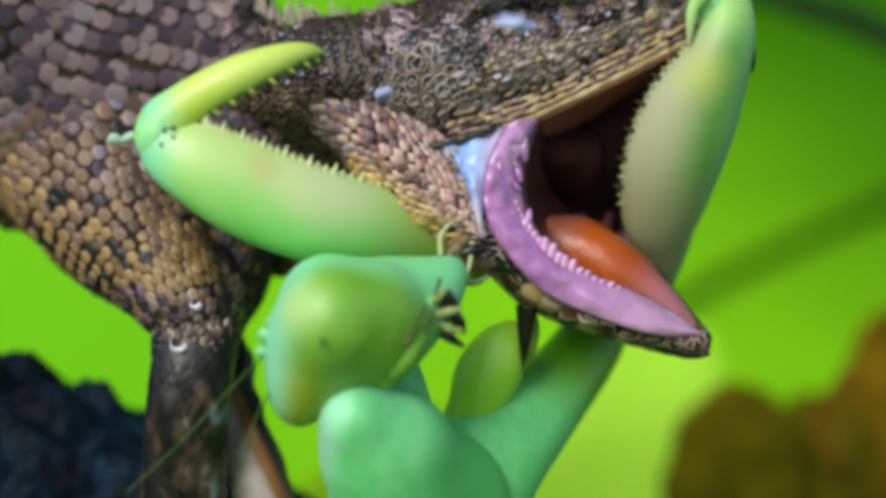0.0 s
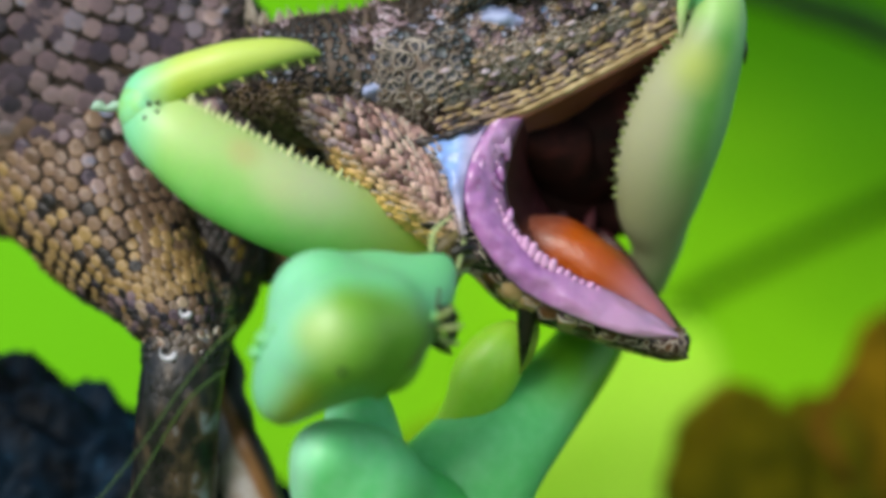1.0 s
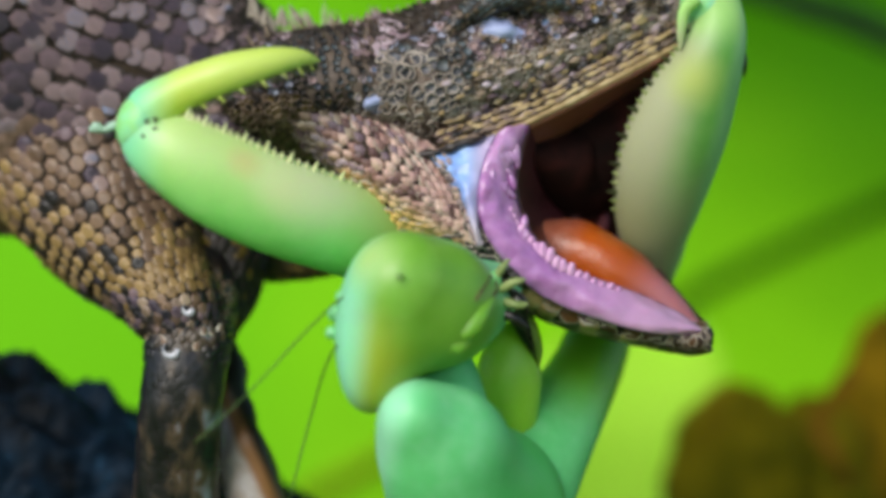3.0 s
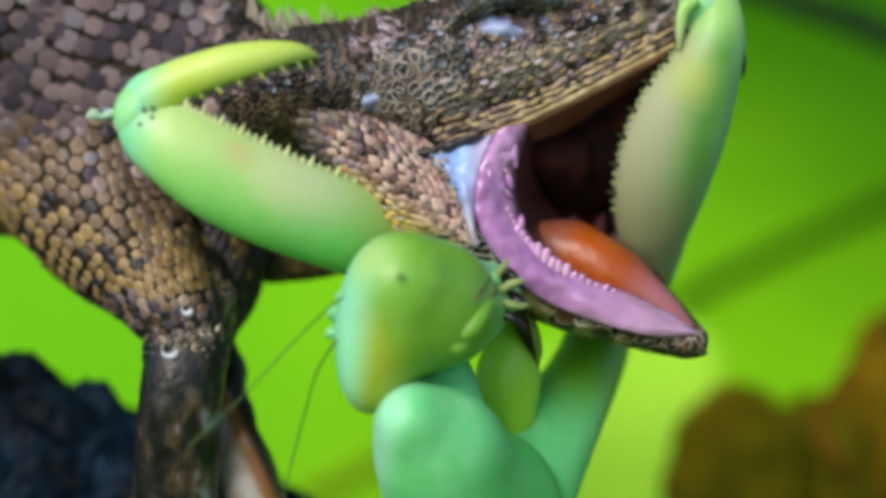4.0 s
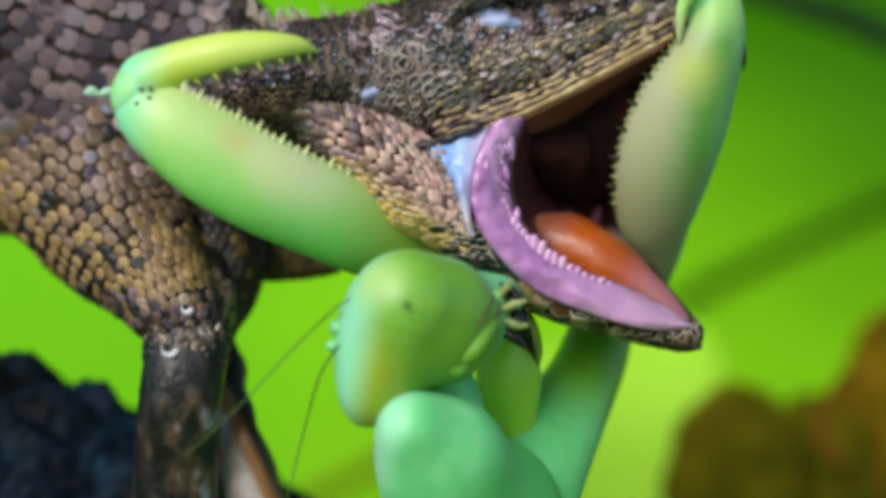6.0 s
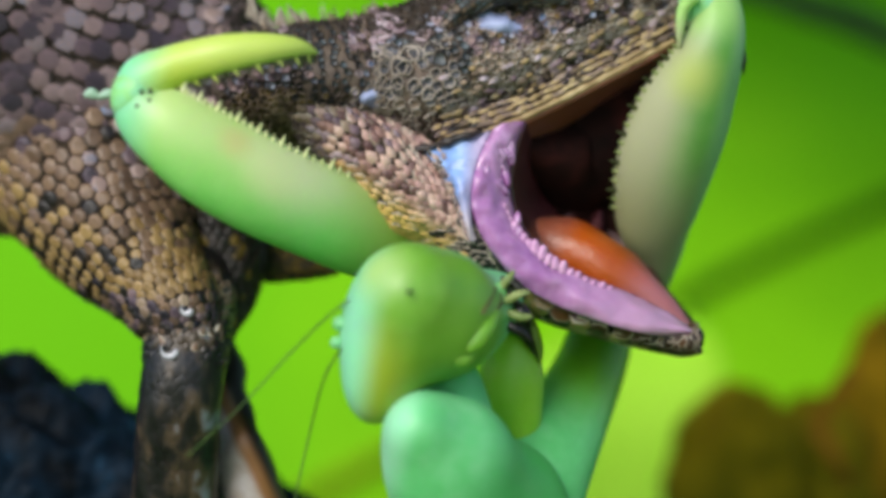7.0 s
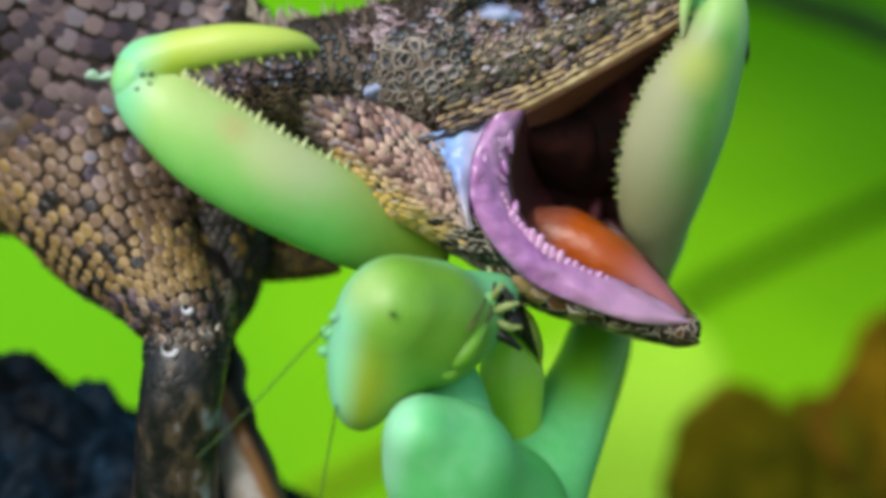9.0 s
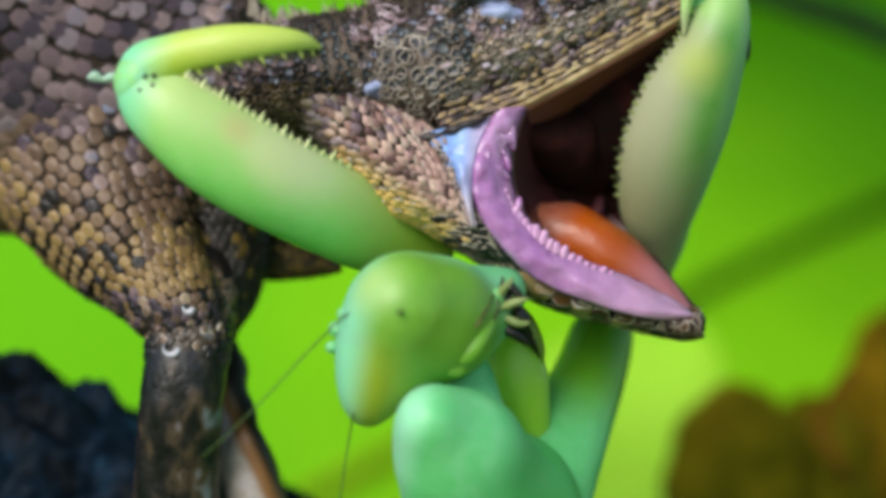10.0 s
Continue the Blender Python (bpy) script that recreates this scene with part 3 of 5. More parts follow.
tagged(part("shoulder_hide", sc.data(), [SCALE_BACK, SCALE_EDGE, SCALE_FLANK, SCALE_EDGE, SCALE_BELLY, SCALE_EDGE, SCALE_DARK, SCALE_EDGE, SCALE_GOLD, SCALE_EDGE], shoulder), kind="stuff")

LEG = Limb([((-13.42, 6.00, 0.66), 1.80, 1.80), ((-13.42, 3.50, -1.82), 2.22, 2.10), ((-13.62, 1.20, -3.90), 2.22, 2.10), ((-13.68, 0.00, -5.97), 2.16, 1.98), ((-13.98, 0.00, -8.37), 2.16, 1.98),
            ((-14.21, 1.00, -11.46), 2.22, 1.98), ((-14.49, 2.00, -14.89), 2.34, 2.10), ((-14.85, 3.00, -17.45), 2.70, 2.40)], 2.3)
leg = part("foreleg", LEG.mesh(40, 28, wobble=0.25, freq=0.7), LEG_SKIN, lizard, "dark mottled foreleg")
sc = Scales().cover(LEG, 0.22, 0.42, 0.0, 2 * math.pi, lambda t, a: 0.46, 5, lambda t, a, p, r: 0 if r.random() < 0.75 - 3.6 * (t - 0.22) else 2, 0.25, 0.12, 0.3)
sc.cover(LEG, 0.40, 0.95, 0.0, 2 * math.pi, lambda t, a: 0.6, 6, lambda t, a, p, r: 2, 0.05, 0.03, 0.2)
tagged(part("leg_hide", sc.data(), [SCALE_FLANK, SCALE_RIM, LEG_SKIN, LEG_SKIN], leg), kind="stuff")

# far upper arm, widened and dark-scaled so its colour carries the armpit's shade
ARMPIT = Limb([((-12.40, 5.60, 4.90), 2.30, 2.20), ((-12.20, 5.20, 1.60), 2.40, 2.30), ((-12.00, 4.60, -1.22), 2.05, 2.00), ((-12.30, 3.80, -3.39), 1.50, 1.60), ((-12.70, 3.20, -5.38), 0.90, 1.20)], 2.1, 0.4, 0.5)
upper_arm = part("upper_arm", ARMPIT.mesh(20, 18, wobble=0.3), LEG_SKIN, lizard, "far upper arm with the armpit's shade painted into dark scales")
sc = Scales().cover(ARMPIT, 0.05, 0.9, math.pi - 0.5, 2 * math.pi + 0.5, lambda t, a: 0.75 - 0.3 * t, 61, lambda t, a, p, r: 2 if r.random() < 0.12 else 0, 0.18, 0.2, 0.4)
tagged(part("arm_hide", sc.data(), [SCALE_DARK, SCALE_EDGE, SCALE_OLIVE, SCALE_EDGE], upper_arm), kind="stuff")
FAR_LEG = Limb([((-12.10, 6.00, -4.98), 0.90, 1.02), ((-11.66, 4.50, -8.03), 0.90, 1.02), ((-10.90, 3.50, -10.74), 1.38, 1.32), ((-10.22, 3.50, -13.52), 1.62, 1.44), ((-9.39, 4.00, -17.27), 1.74, 1.50)], 2.0, 0.4, 0.5)
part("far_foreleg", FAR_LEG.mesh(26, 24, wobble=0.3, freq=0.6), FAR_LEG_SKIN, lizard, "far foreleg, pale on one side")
FOLD = Limb([((-12.67, 6.00, 0.50), 1.80, 0.90), ((-9.84, 6.00, -0.44), 1.26, 0.60), ((-7.81, 6.00, -0.85), 0.72, 0.42), ((-5.71, 6.00, -1.03), 0.21, 0.15)])
fold = part("skin_fold", FOLD.mesh(18, 14, wobble=0.15), FOLD_SKIN, lizard, "brown pointed fold of throat skin")
sc = Scales().cover(FOLD, 0.05, 0.97, 0.0, 2 * math.pi, lambda t, a: 0.40, 57, lambda t, a, p, r: 0 if r.random() < 0.7 else 2, 0.2, 0.3, 0.6)
tagged(part("fold_hide", sc.data(), [SCALE_OLIVE, SCALE_EDGE, SCALE_DARK, SCALE_EDGE], fold), kind="stuff")

NECK = Limb([((-12.12, 7.00, 6.03), 2.70, 2.70), ((-8.28, 6.00, 5.36), 2.28, 2.70), ((-4.81, 5.50, 4.47), 1.68, 2.40), ((-1.68, 5.00, 2.83), 1.02, 1.80)], 2.0, 0.4, 0.4)
neck = part("neck", NECK.mesh(26, 24), SCALE_SKIN, lizard, "shaded scaly underside of the neck")
sc = Scales().cover(NECK, 0.02, 0.97, 0.0, 2 * math.pi, lambda t, a: 0.55, 51, lambda t, a, p, r: 0 if r.random() < 0.5 else 2, 0.2, 0.22, 0.3)
tagged(part("neck_hide", sc.data(), [SCALE_OLIVE, SCALE_EDGE, SCALE_DARK, SCALE_EDGE], neck), kind="stuff")

# head: the skull with its upper jaw
HEAD_PIVOT = (-5.69, 4.00, 8.99)
HEAD = Limb([((-12.00, 2.00, 8.40), 1.02, 2.40), ((-9.56, 2.00, 8.80), 2.72, 4.00), ((-6.82, 2.00, 9.00), 3.36, 4.90), ((-4.11, 3.00, 8.95), 3.60, 5.40), ((-1.20, 3.00, 9.25), 3.76, 5.70),
             ((2.18, 3.00, 10.28), 3.84, 5.70), ((5.25, 3.00, 11.93), 3.84, 5.25), ((9.08, 3.00, 13.47), 3.36, 4.50), ((12.45, 3.00, 14.39), 2.76, 3.60), ((14.45, 3.00, 14.82), 1.50, 2.40)], 2.2, 0.7, 0.28)
head = part("head", HEAD.mesh(50, 40), HEAD_SKIN, lizard, "brown spiny head with raised upper jaw", HEAD_PIVOT)


def netted(p):
    """The crown where pale ridges net dark cells."""
    w = 0.9 * noise.noise(p * 0.5)
    return -3.6 + w < p.x < 1.6 + w and 7.7 + w < p.z < 11.2 + 0.3 * p.x and p.y < 0.6


def head_pick(t, a, p, rnd):
    """Slate on the nape, netted crown, golden cheek, brown snout with a plum stripe, olive behind the jaw."""
    w = noise.noise(p * 0.4) + rnd.uniform(-0.25, 0.25)
    stripe = p.z - (8.95 + 0.38 * (p.x - 5.8))
    if netted(p):
        return 14 if w > -0.25 else 16
    if (p.x < -2.2 and p.z > 8.2) or (p.x < 1.5 and p.z > 10.2):
        return 16 if w > -0.1 else rnd.choice((8, 10, 20))
    if p.x < -5.0:
        return 18 if w > -0.15 else 8
    if p.x > 4.6 and abs(stripe) < 0.75 + 0.3 * w:
        return rnd.choice((8, 20, 20))
    if p.x > 3.6 and stripe < 0:
        return 2 if w > -0.1 else 22
    if p.x > 1.0 and p.z > 9.6 + 0.3 * (p.x - 1.0):
        return rnd.choice((18, 20, 8, 10, 2)) if w > -0.2 else rnd.choice((8, 20))
    if p.x > -2.4:
        return 2 if w > -0.15 else rnd.choice((18, 4, 2))
    return 4 if w > 0.0 else 2


def head_size(t, a):
    crown = math.exp(-((t - 0.43) / 0.075) ** 2) * max(0.0, math.cos(a - 5.6))
    return 0.36 + 0.52 * crown + 0.25 * max(0.0, 0.3 - t)


sc = Scales().cover(HEAD, 0.03, 0.97, math.pi - 0.4, 2 * math.pi + 0.8, head_size, 8, head_pick, 0.30, 0.2, 0.5, squash=0.95, rim_w=0.82, jitter=0.25, cup=True)
tagged(part("spiny_hide", sc.data(), [SCALE_HEAD, SCALE_RIM, SCALE_GOLD, CELL_RIDGE, SCALE_PLUM, SCALE_RIM, SCALE_DARK, SCALE_RIM, SCALE_DARK, SCALE_EDGE, SCALE_HEAD, SCALE_EDGE, SCALE_DARK, SCALE_HEAD,
                                      CELL_DARK, CELL_RIDGE, SCALE_SLATE, SCALE_EDGE, SCALE_OLIVE, SCALE_GOLD, SCALE_BACK, SCALE_PLUM, SCALE_GOLD, SCALE_EDGE], head, "small spiny brown scales, netted with pale ridges on the crown"), kind="stuff")
bristles, brnd = [], random.Random(21)
for _ in range(620):
    f = brnd.choice((brnd.uniform(0.05, 0.9), brnd.uniform(0.22, 0.55)))
    p, nrm, tan = HEAD.at(f, brnd.uniform(-math.pi * 0.95, 0.6))
    side = nrm.cross(tan)
    d = (tan * brnd.uniform(-1, 0.3) + side * brnd.uniform(-0.9, 0.9) + nrm * brnd.uniform(0.25, 0.8)).normalized()
    bristles.append(spike(p, p + d * brnd.uniform(0.35, 0.85), 0.06, 4))
for _ in range(110):
    p, nrm, tan = HEAD.at(brnd.uniform(0.10, 0.62), brnd.uniform(-0.55, 0.7))
    d = (tan * brnd.uniform(-0.8, 0.1) + nrm.cross(tan) * brnd.uniform(-0.4, 0.4) + nrm).normalized()
    bristles.append(spike(p, p + d * brnd.uniform(0.5, 1.1), 0.13, 4))
tagged(part("spiny_fringe", merge(*bristles), SCALE_GOLD, head, "pale fine spines on the cheek and crown"), kind="stuff")
part("eye", blob((2.90, -1.55, 11.62), (1.65, 1.15, 0.85), (0, 10, 0), 4, 0.30, 1.5), EYE_LID, head, "closed eye under a pale bluish lid")
part("eardrum", blob((-3.61, -1.95, 7.97), (0.90, 0.75, 0.58), (0, 30, 0), 4, 0.35, 1.6), EYE_LID, head, "pale bluish eardrum")
LIP = Limb([((0.18, -2.40, 5.27), 0.12, 0.24), ((2.54, -2.00, 6.18), 0.18, 0.36), ((4.92, -1.60, 7.14), 0.21, 0.42), ((7.91, -1.20, 8.65), 0.24, 0.42), ((10.32, -0.80, 9.93), 0.24, 0.42), ((12.89, -0.40, 11.34), 0.18, 0.36)])
lip = part("upper_lip", LIP.mesh(40, 12, wobble=0.12, freq=2.0), LIP_GOLD, head, "pale tan upper lip edge")
plates, prnd = Scales(), random.Random(31)
for row, (lift, size) in enumerate(((0.34, 0.44), (0.70, 0.40), (1.02, 0.38))):
    for i in range(50):
        f = (i + 0.5 * (row % 2) + prnd.uniform(-0.25, 0.25)) / 50
        c, tan, side, _, _, _ = LIP.core(f)
        p = c + side * (lift + prnd.uniform(-0.08, 0.08)) + Vector((0, -0.36 + 0.16 * row, 0))
        plates.add(p, Vector((0, -1, 0.15)).normalized(), tan, size * prnd.uniform(1.3, 2.3), size * prnd.uniform(0.5, 0.85), 0.10, 0.08, 0.2, prnd, prnd.choice((0, 2, 2, 4, 0, 0, 6)), prnd.choice((0, 1, 5)), 0.8)
LIP_CORE = [LIP.core(i / 60) for i in range(61)]
for _ in range(2600):
    p, nrm, _tan = HEAD.at(prnd.uniform(0.36, 0.95), prnd.uniform(0.0, 2 * math.pi))
    c, along = min(((k[0], k[1]) for k in LIP_CORE), key=lambda k: abs(k[0].x - p.x))
    rise = p.z - c.z
    if nrm.y > -0.15 or abs(c.x - p.x) > 0.4 or not 0.6 < rise < 3.6 or prnd.random() > 1.25 - 0.3 * rise:
        continue
    face = (nrm + Vector((0, -0.8, 0.35))).normalized()
    plates.add(p + nrm * 0.2, face, along, prnd.uniform(0.45, 0.95), prnd.uniform(0.22, 0.40), 0.10, 0.10, 0.3, prnd, prnd.choice((0, 0, 2, 4, 5, 5)), prnd.choice((1, 2, 3)), 0.8)
tagged(part("lip_plating", plates.data(), [LIP_GOLD, SCALE_EDGE, SCALE_GOLD, SCALE_RIM, SCALE_GOLD, SCALE_PLUM, SCALE_DARK], head, "rows of small golden lip plates"), kind="stuff")
BROW = Limb([((0.18, -2.10, 11.46), 0.24, 0.30), ((1.35, -2.50, 12.66), 0.48, 0.66), ((3.10, -2.70, 13.29), 0.60, 0.78), ((4.87, -2.50, 13.37), 0.54, 0.72), ((6.65, -2.10, 12.88), 0.24, 0.36)], 2.0, 0.2, 0.8)
brow = part("brow", BROW.mesh(24, 14), HEAD_SKIN, head, "scaly ridge over the eye")
sc = Scales().cover(BROW, 0.04, 0.96, 0.0, 2 * math.pi, lambda t, a: 0.36, 41, lambda t, a, p, r: 0 if r.random() < 0.7 else 2, 0.25, 0.2, 0.4)
tagged(part("brow_plating", sc.data(), [SCALE_SLATE, SCALE_EDGE, SCALE_GOLD, SCALE_EDGE], head), kind="stuff")
# dark strip that stands for the shadow in the gap between head and jaw
GAP_SHADE = Limb([((-1.43, -3.20, 5.07), 0.10, 0.2), ((-0.12, -3.60, 5.34), 0.20, 0.3), ((1.20, -3.80, 5.74), 0.17, 0.3), ((2.46, -3.40, 6.23), 0.05, 0.1)], 2.0, 0.15, 1.5)
part("lip_crease", GAP_SHADE.mesh(20, 10, wobble=0.1, freq=1.5), SCALE_DARK, head, "dark strip painting the shadow gap at the mouth corner")
PALATE = Limb([((2.90, 1.00, 5.77), 0.90, 1.80), ((4.80, 3.50, 5.26), 2.40, 3.60), ((6.72, 5.00, 5.32), 3.75, 3.60), ((9.21, 5.00, 6.88), 3.90, 3.30), ((11.70, 5.00, 8.75), 3.30, 3.00), ((13.57, 5.00, 10.30), 1.80, 1.80)])
part("palate", PALATE.mesh(24, 24), MOUTH_DARK, head, "dark red inside of the mouth, its shade painted in")
LIP_LINE = [(2.60, -2.20, 5.99), (4.91, -1.80, 7.04), (7.90, -1.40, 8.55), (10.30, -1.00, 9.80), (12.42, -0.60, 11.02)]
ROOF_LINE = [(3.64, 0.50, 5.21), (5.60, 2.00, 5.94), (8.11, 2.20, 7.65), (10.40, 2.20, 9.18), (12.53, 2.20, 10.64)]
part("mouth_roof", sheet([LIP_LINE, ROOF_LINE], 30, 8, (0, 0.2, 0), 0.25, 0.2), ROOF, head, "brown-pink inner edge of the upper jaw")
THROAT = Limb([((3.58, 4.00, 3.43), 1.20, 1.50), ((5.79, 5.00, 2.99), 2.40, 1.80), ((8.65, 6.00, 2.90), 2.70, 1.80), ((10.80, 6.00, 1.90), 2.10, 1.50), ((12.00, 6.00, 0.60), 0.90, 0.9)])
part("throat", THROAT.mesh(20, 20), MOUTH_DARK, head, "throat with its deep shade painted black")

# lower jaw
JAW_PIVOT = (-2.52, 0.00, 4.23)
JAW = Limb([((-8.48, 1.80, 8.18), 0.60, 2.10), ((-5.85, 0.60, 6.48), 1.38, 3.00), ((-2.51, -0.50, 3.86), 2.16, 3.90), ((0.18, -0.50, 1.88), 2.10, 3.90), ((2.27, -0.50, 0.33), 1.44, 3.60), ((4.38, 0.00, -1.62), 1.02, 3.30)], 2.0, 0.4, 0.4)
jaw = part("lower_jaw", JAW.mesh(40, 28), SCALE_SKIN, lizard, "tan scaly lower jaw, dropped wide open", JAW_PIVOT)
sc = Scales().cover(JAW, 0.03, 0.97, 0.0, 2 * math.pi, lambda t, a: 0.54 - 0.16 * t, 9, lambda t, a, p, r: (4 if t + r.uniform(-0.08, 0.08) > 0.70 else (8 if r.random() < 0.3 else 0)) if t + r.uniform(-0.12, 0.12) > 0.30 else (2 if r.random() < 0.6 else 6), 0.3, 0.2, 0.5, rim_w=0.84)
tagged(part("jaw_hide", sc.data(), [SCALE_JAW, SCALE_JAW, SCALE_PLUM, SCALE_GOLD, SCALE_DARK, SCALE_RIM, SCALE_GOLD, SCALE_RIM, SCALE_JAW, SCALE_RIM], jaw), kind="stuff")

OUTER = [(2.70, -3.00, 6.19), (1.86, -4.00, 4.45), (1.57, -4.50, 2.78), (1.91, -4.60, 1.19), (3.02, -4.40, -0.55), (4.83, -4.00, -2.24), (7.62, -3.60, -3.47), (10.74, -2.90, -4.31), (13.64, -1.00, -4.50)]
INNER = [(4.50, -1.90, 6.65), (3.88, -2.60, 5.09), (3.64, -3.00, 3.26), (4.27, -3.20, 1.26), (5.74, -3.20, -0.32), (7.67, -2.80, -1.32), (9.77, -2.20, -2.09), (11.89, -1.60, -3.08), (13.78, -0.80, -4.20)]
FARRIM = [(5.48, 5.00, 4.39), (6.77, 6.00, 3.01), (8.03, 6.00, 2.16), (9.10, 5.60, 1.44), (10.15, 5.00, 0.65), (11.17, 4.20, -0.53), (12.09, 3.00, -1.81), (13.07, 1.40, -3.15), (13.80, -0.60, -4.15)]


part("gum", sheet([OUTER, INNER], 60, 12, (-0.1, -0.7, 0.1), 0.5, 0.3), LIP_PINK, jaw, "wet pink-violet gum of the lower jaw")
beads, frnd = [], random.Random(77)
for i in range(26):
    f = frnd.uniform(0.10, 0.42)
    p = Vector(spline(OUTER, f)).lerp(Vector(spline(INNER, f)), frnd.uniform(0.35, 0.95)) + Vector((-0.05, -0.34, 0.05))
    r = frnd.uniform(0.16, 0.36)
    beads.append(blob(tuple(p), (r * 0.7, 0.3, r * 1.9), (0, frnd.uniform(-50, 10), 0), 2))
tagged(part("gum_lining", merge(*beads), LIP_PINK, jaw, "small wet wrinkles of the gum"), kind="stuff")
for pts in ([((6.84, 4.20, 1.42), 0.48, 0.60), ((7.39, 4.60, 2.51), 0.39, 0.54), ((7.66, 5.00, 3.70), 0.24, 0.36)], [((8.47, 4.00, 0.90), 0.39, 0.54), ((8.74, 4.40, 2.01), 0.30, 0.42), ((8.89, 4.80, 2.98), 0.15, 0.24)]):
    part("throat_fold", Limb(pts).mesh(14, 12, wobble=0.2), MEMBRANE, jaw, "wet dark pink fold behind the tongue")
FLOOR_IN = [((a[0] + b[0]) / 2, (a[1] + b[1]) / 2 + 1.2 * math.sin(math.pi * i / 8), (a[2] + b[2]) / 2 - 1.2 * math.sin(math.pi * i / 8)) for i, (a, b) in enumerate(zip(INNER, FARRIM))]
part("mouth_floor", sheet([INNER, FLOOR_IN, FARRIM], 40, 12, (0, 0, 0), 0.3), MEMBRANE, jaw, "dark pink floor of the mouth")
part("far_lip", Limb([((x - 0.12, y, z - 0.28), 0.42, 0.6) for x, y, z in FARRIM]).mesh(40, 10), MEMBRANE, jaw, "far gum edge")
KEEL = Limb([((2.88, 0.00, -0.51), 1.20, 3.30), ((4.98, 0.00, -2.49), 0.96, 3.00), ((7.98, 0.00, -3.66), 0.78, 2.70), ((10.98, 0.00, -4.38), 0.78, 1.98), ((12.66, -0.60, -4.66), 0.80, 1.38), ((13.48, -0.80, -4.62), 0.78, 1.02), ((13.90, -0.80, -4.50), 0.39, 0.54)])
part("chin", KEEL.mesh(36, 22), SCALE_SKIN, jaw, "dark and cream barred chin scales")
sc = Scales().cover(KEEL, 0.02, 0.86, 0.0, 2 * math.pi, lambda t, a: 1.10 - 0.55 * t, 11, lambda t, a, p, r: 0 if noise.noise(p * 0.7) + r.uniform(-0.3, 0.3) + 0.8 * max(0.0, t - 0.55) > -0.08 else 2, 0.10, 0.02, 0.0, rim_w=0.9)
tagged(part("chin_hide", sc.data(), [SCALE_CHIN, SCALE_RIM, CHIN_CREAM, SCALE_RIM], jaw), kind="stuff")
TONGUE_FORM = Limb([((4.33, 2.20, 0.49), 0.60, 1.50), ((5.60, 2.00, 0.40), 1.45, 2.60), ((7.31, 1.50, -0.27), 1.85, 2.90), ((9.09, 0.80, -1.24), 1.75, 2.60), ((10.85, 0.20, -2.43), 1.22, 1.90), ((12.59, -0.40, -3.62), 0.66, 1.0), ((13.54, -0.80, -4.26), 0.2, 0.4)], 2.4, 0.3, 0.45)
part("tongue", TONGUE_FORM.mesh(36, 24), TONGUE, jaw, "thick orange tongue")
rnd = random.Random(4)
for i in range(18):
    f = 0.31 + 0.40 * i / 17
    a, b = Vector(spline(OUTER, f)), Vector(spline(INNER, f))
    p = a.lerp(b, 0.76 + 0.14 * i / 17) + Vector((0, -0.3, -0.1))
    big = math.exp(-((i - 8) / 5.0) ** 2)
    q = p + Vector((rnd.uniform(0.0, 0.22), -0.2, (0.16 + 0.36 * big) * rnd.uniform(0.7, 1.3)))
    w = 0.20 + 0.08 * big
    part("tooth", Limb([(tuple(p), w * 1.5, w * 1.3), (tuple(p.lerp(q, 0.5)), w * 1.05, w), (tuple(q), w * 0.6, w * 0.6)]).mesh(6, 8), TOOTH, jaw)
BLUE_A = [(-1.00, -3.00, 5.13), (-0.12, -3.80, 4.11), (0.64, -4.40, 2.64), (1.22, -4.70, 1.19), (1.56, -4.70, 0.38)]
BLUE_B = [(2.64, -3.10, 6.15), (1.92, -4.20, 4.45), (1.65, -4.60, 2.87), (1.68, -4.70, 1.53), (1.79, -4.70, 0.38)]
part("cheek_skin", sheet([BLUE_A, BLUE_B], 30, 14, (0, -0.5, 0), 0.3, 0.25), BLUE_SKIN, jaw, "stretched pale blue skin at the mouth corner")
fleck, frnd = Scales(), random.Random(91)
for i in range(130):
    f = frnd.uniform(0.0, 1.0) ** 0.7
    p = Vector(spline(BLUE_A, f)).lerp(Vector(spline(BLUE_B, f)), min(0.7, abs(frnd.gauss(0, 0.16)))) + Vector((0, -0.30, 0))
    fleck.add(p, Vector((-0.2, -1, 0.15)).normalized(), Vector((0.5, 0, -0.85)), frnd.uniform(0.22, 0.5), frnd.uniform(0.16, 0.3), 0.08, 0.15, 0.4, frnd, frnd.choice((0, 2, 4)), frnd.choice((1, 3)))
tagged(part("corner_hide", fleck.data(), [SCALE_JAW, SCALE_RIM, SCALE_PLUM, SCALE_RIM, SCALE_DARK, SCALE_RIM], jaw, "small pale scales at the mouth corner"), kind="stuff")

# spiny crest on the nape and back
crest = []
for i in range(30):
    f = i / 29
    x, z = -10.5 + 11.5 * f, 13.6 - 0.9 * math.sin(math.pi * f) + rnd.uniform(-0.3, 0.3)
    base = Vector((x, rnd.uniform(1.0, 6.0), z - 0.9))
    crest.append(spike(base, base + Vector((rnd.uniform(-0.7, 0.1), -0.2, rnd.uniform(0.7, 1.7))), 0.20, 5))
tagged(part("nape_fringe", merge(*crest), SCALE_RIM, lizard, "short pale spines along the nape"), kind="stuff")
for c, r in (((-14.30, -2.05, -5.17), 0.40), ((-13.34, -2.50, -3.06), 0.26)):
    tor = Limb([((c[0] + r * math.cos(a), c[1], c[2] + r * math.sin(a)), 0.08 * (1.1 + math.cos(a + 1)), 0.08) for a in [math.pi * (0.75 + 1.2 * k / 10) for k in range(11)]])
    part("pale_scale_ring", tor.mesh(20, 8), DROP, leg, "small pale shiny ring")

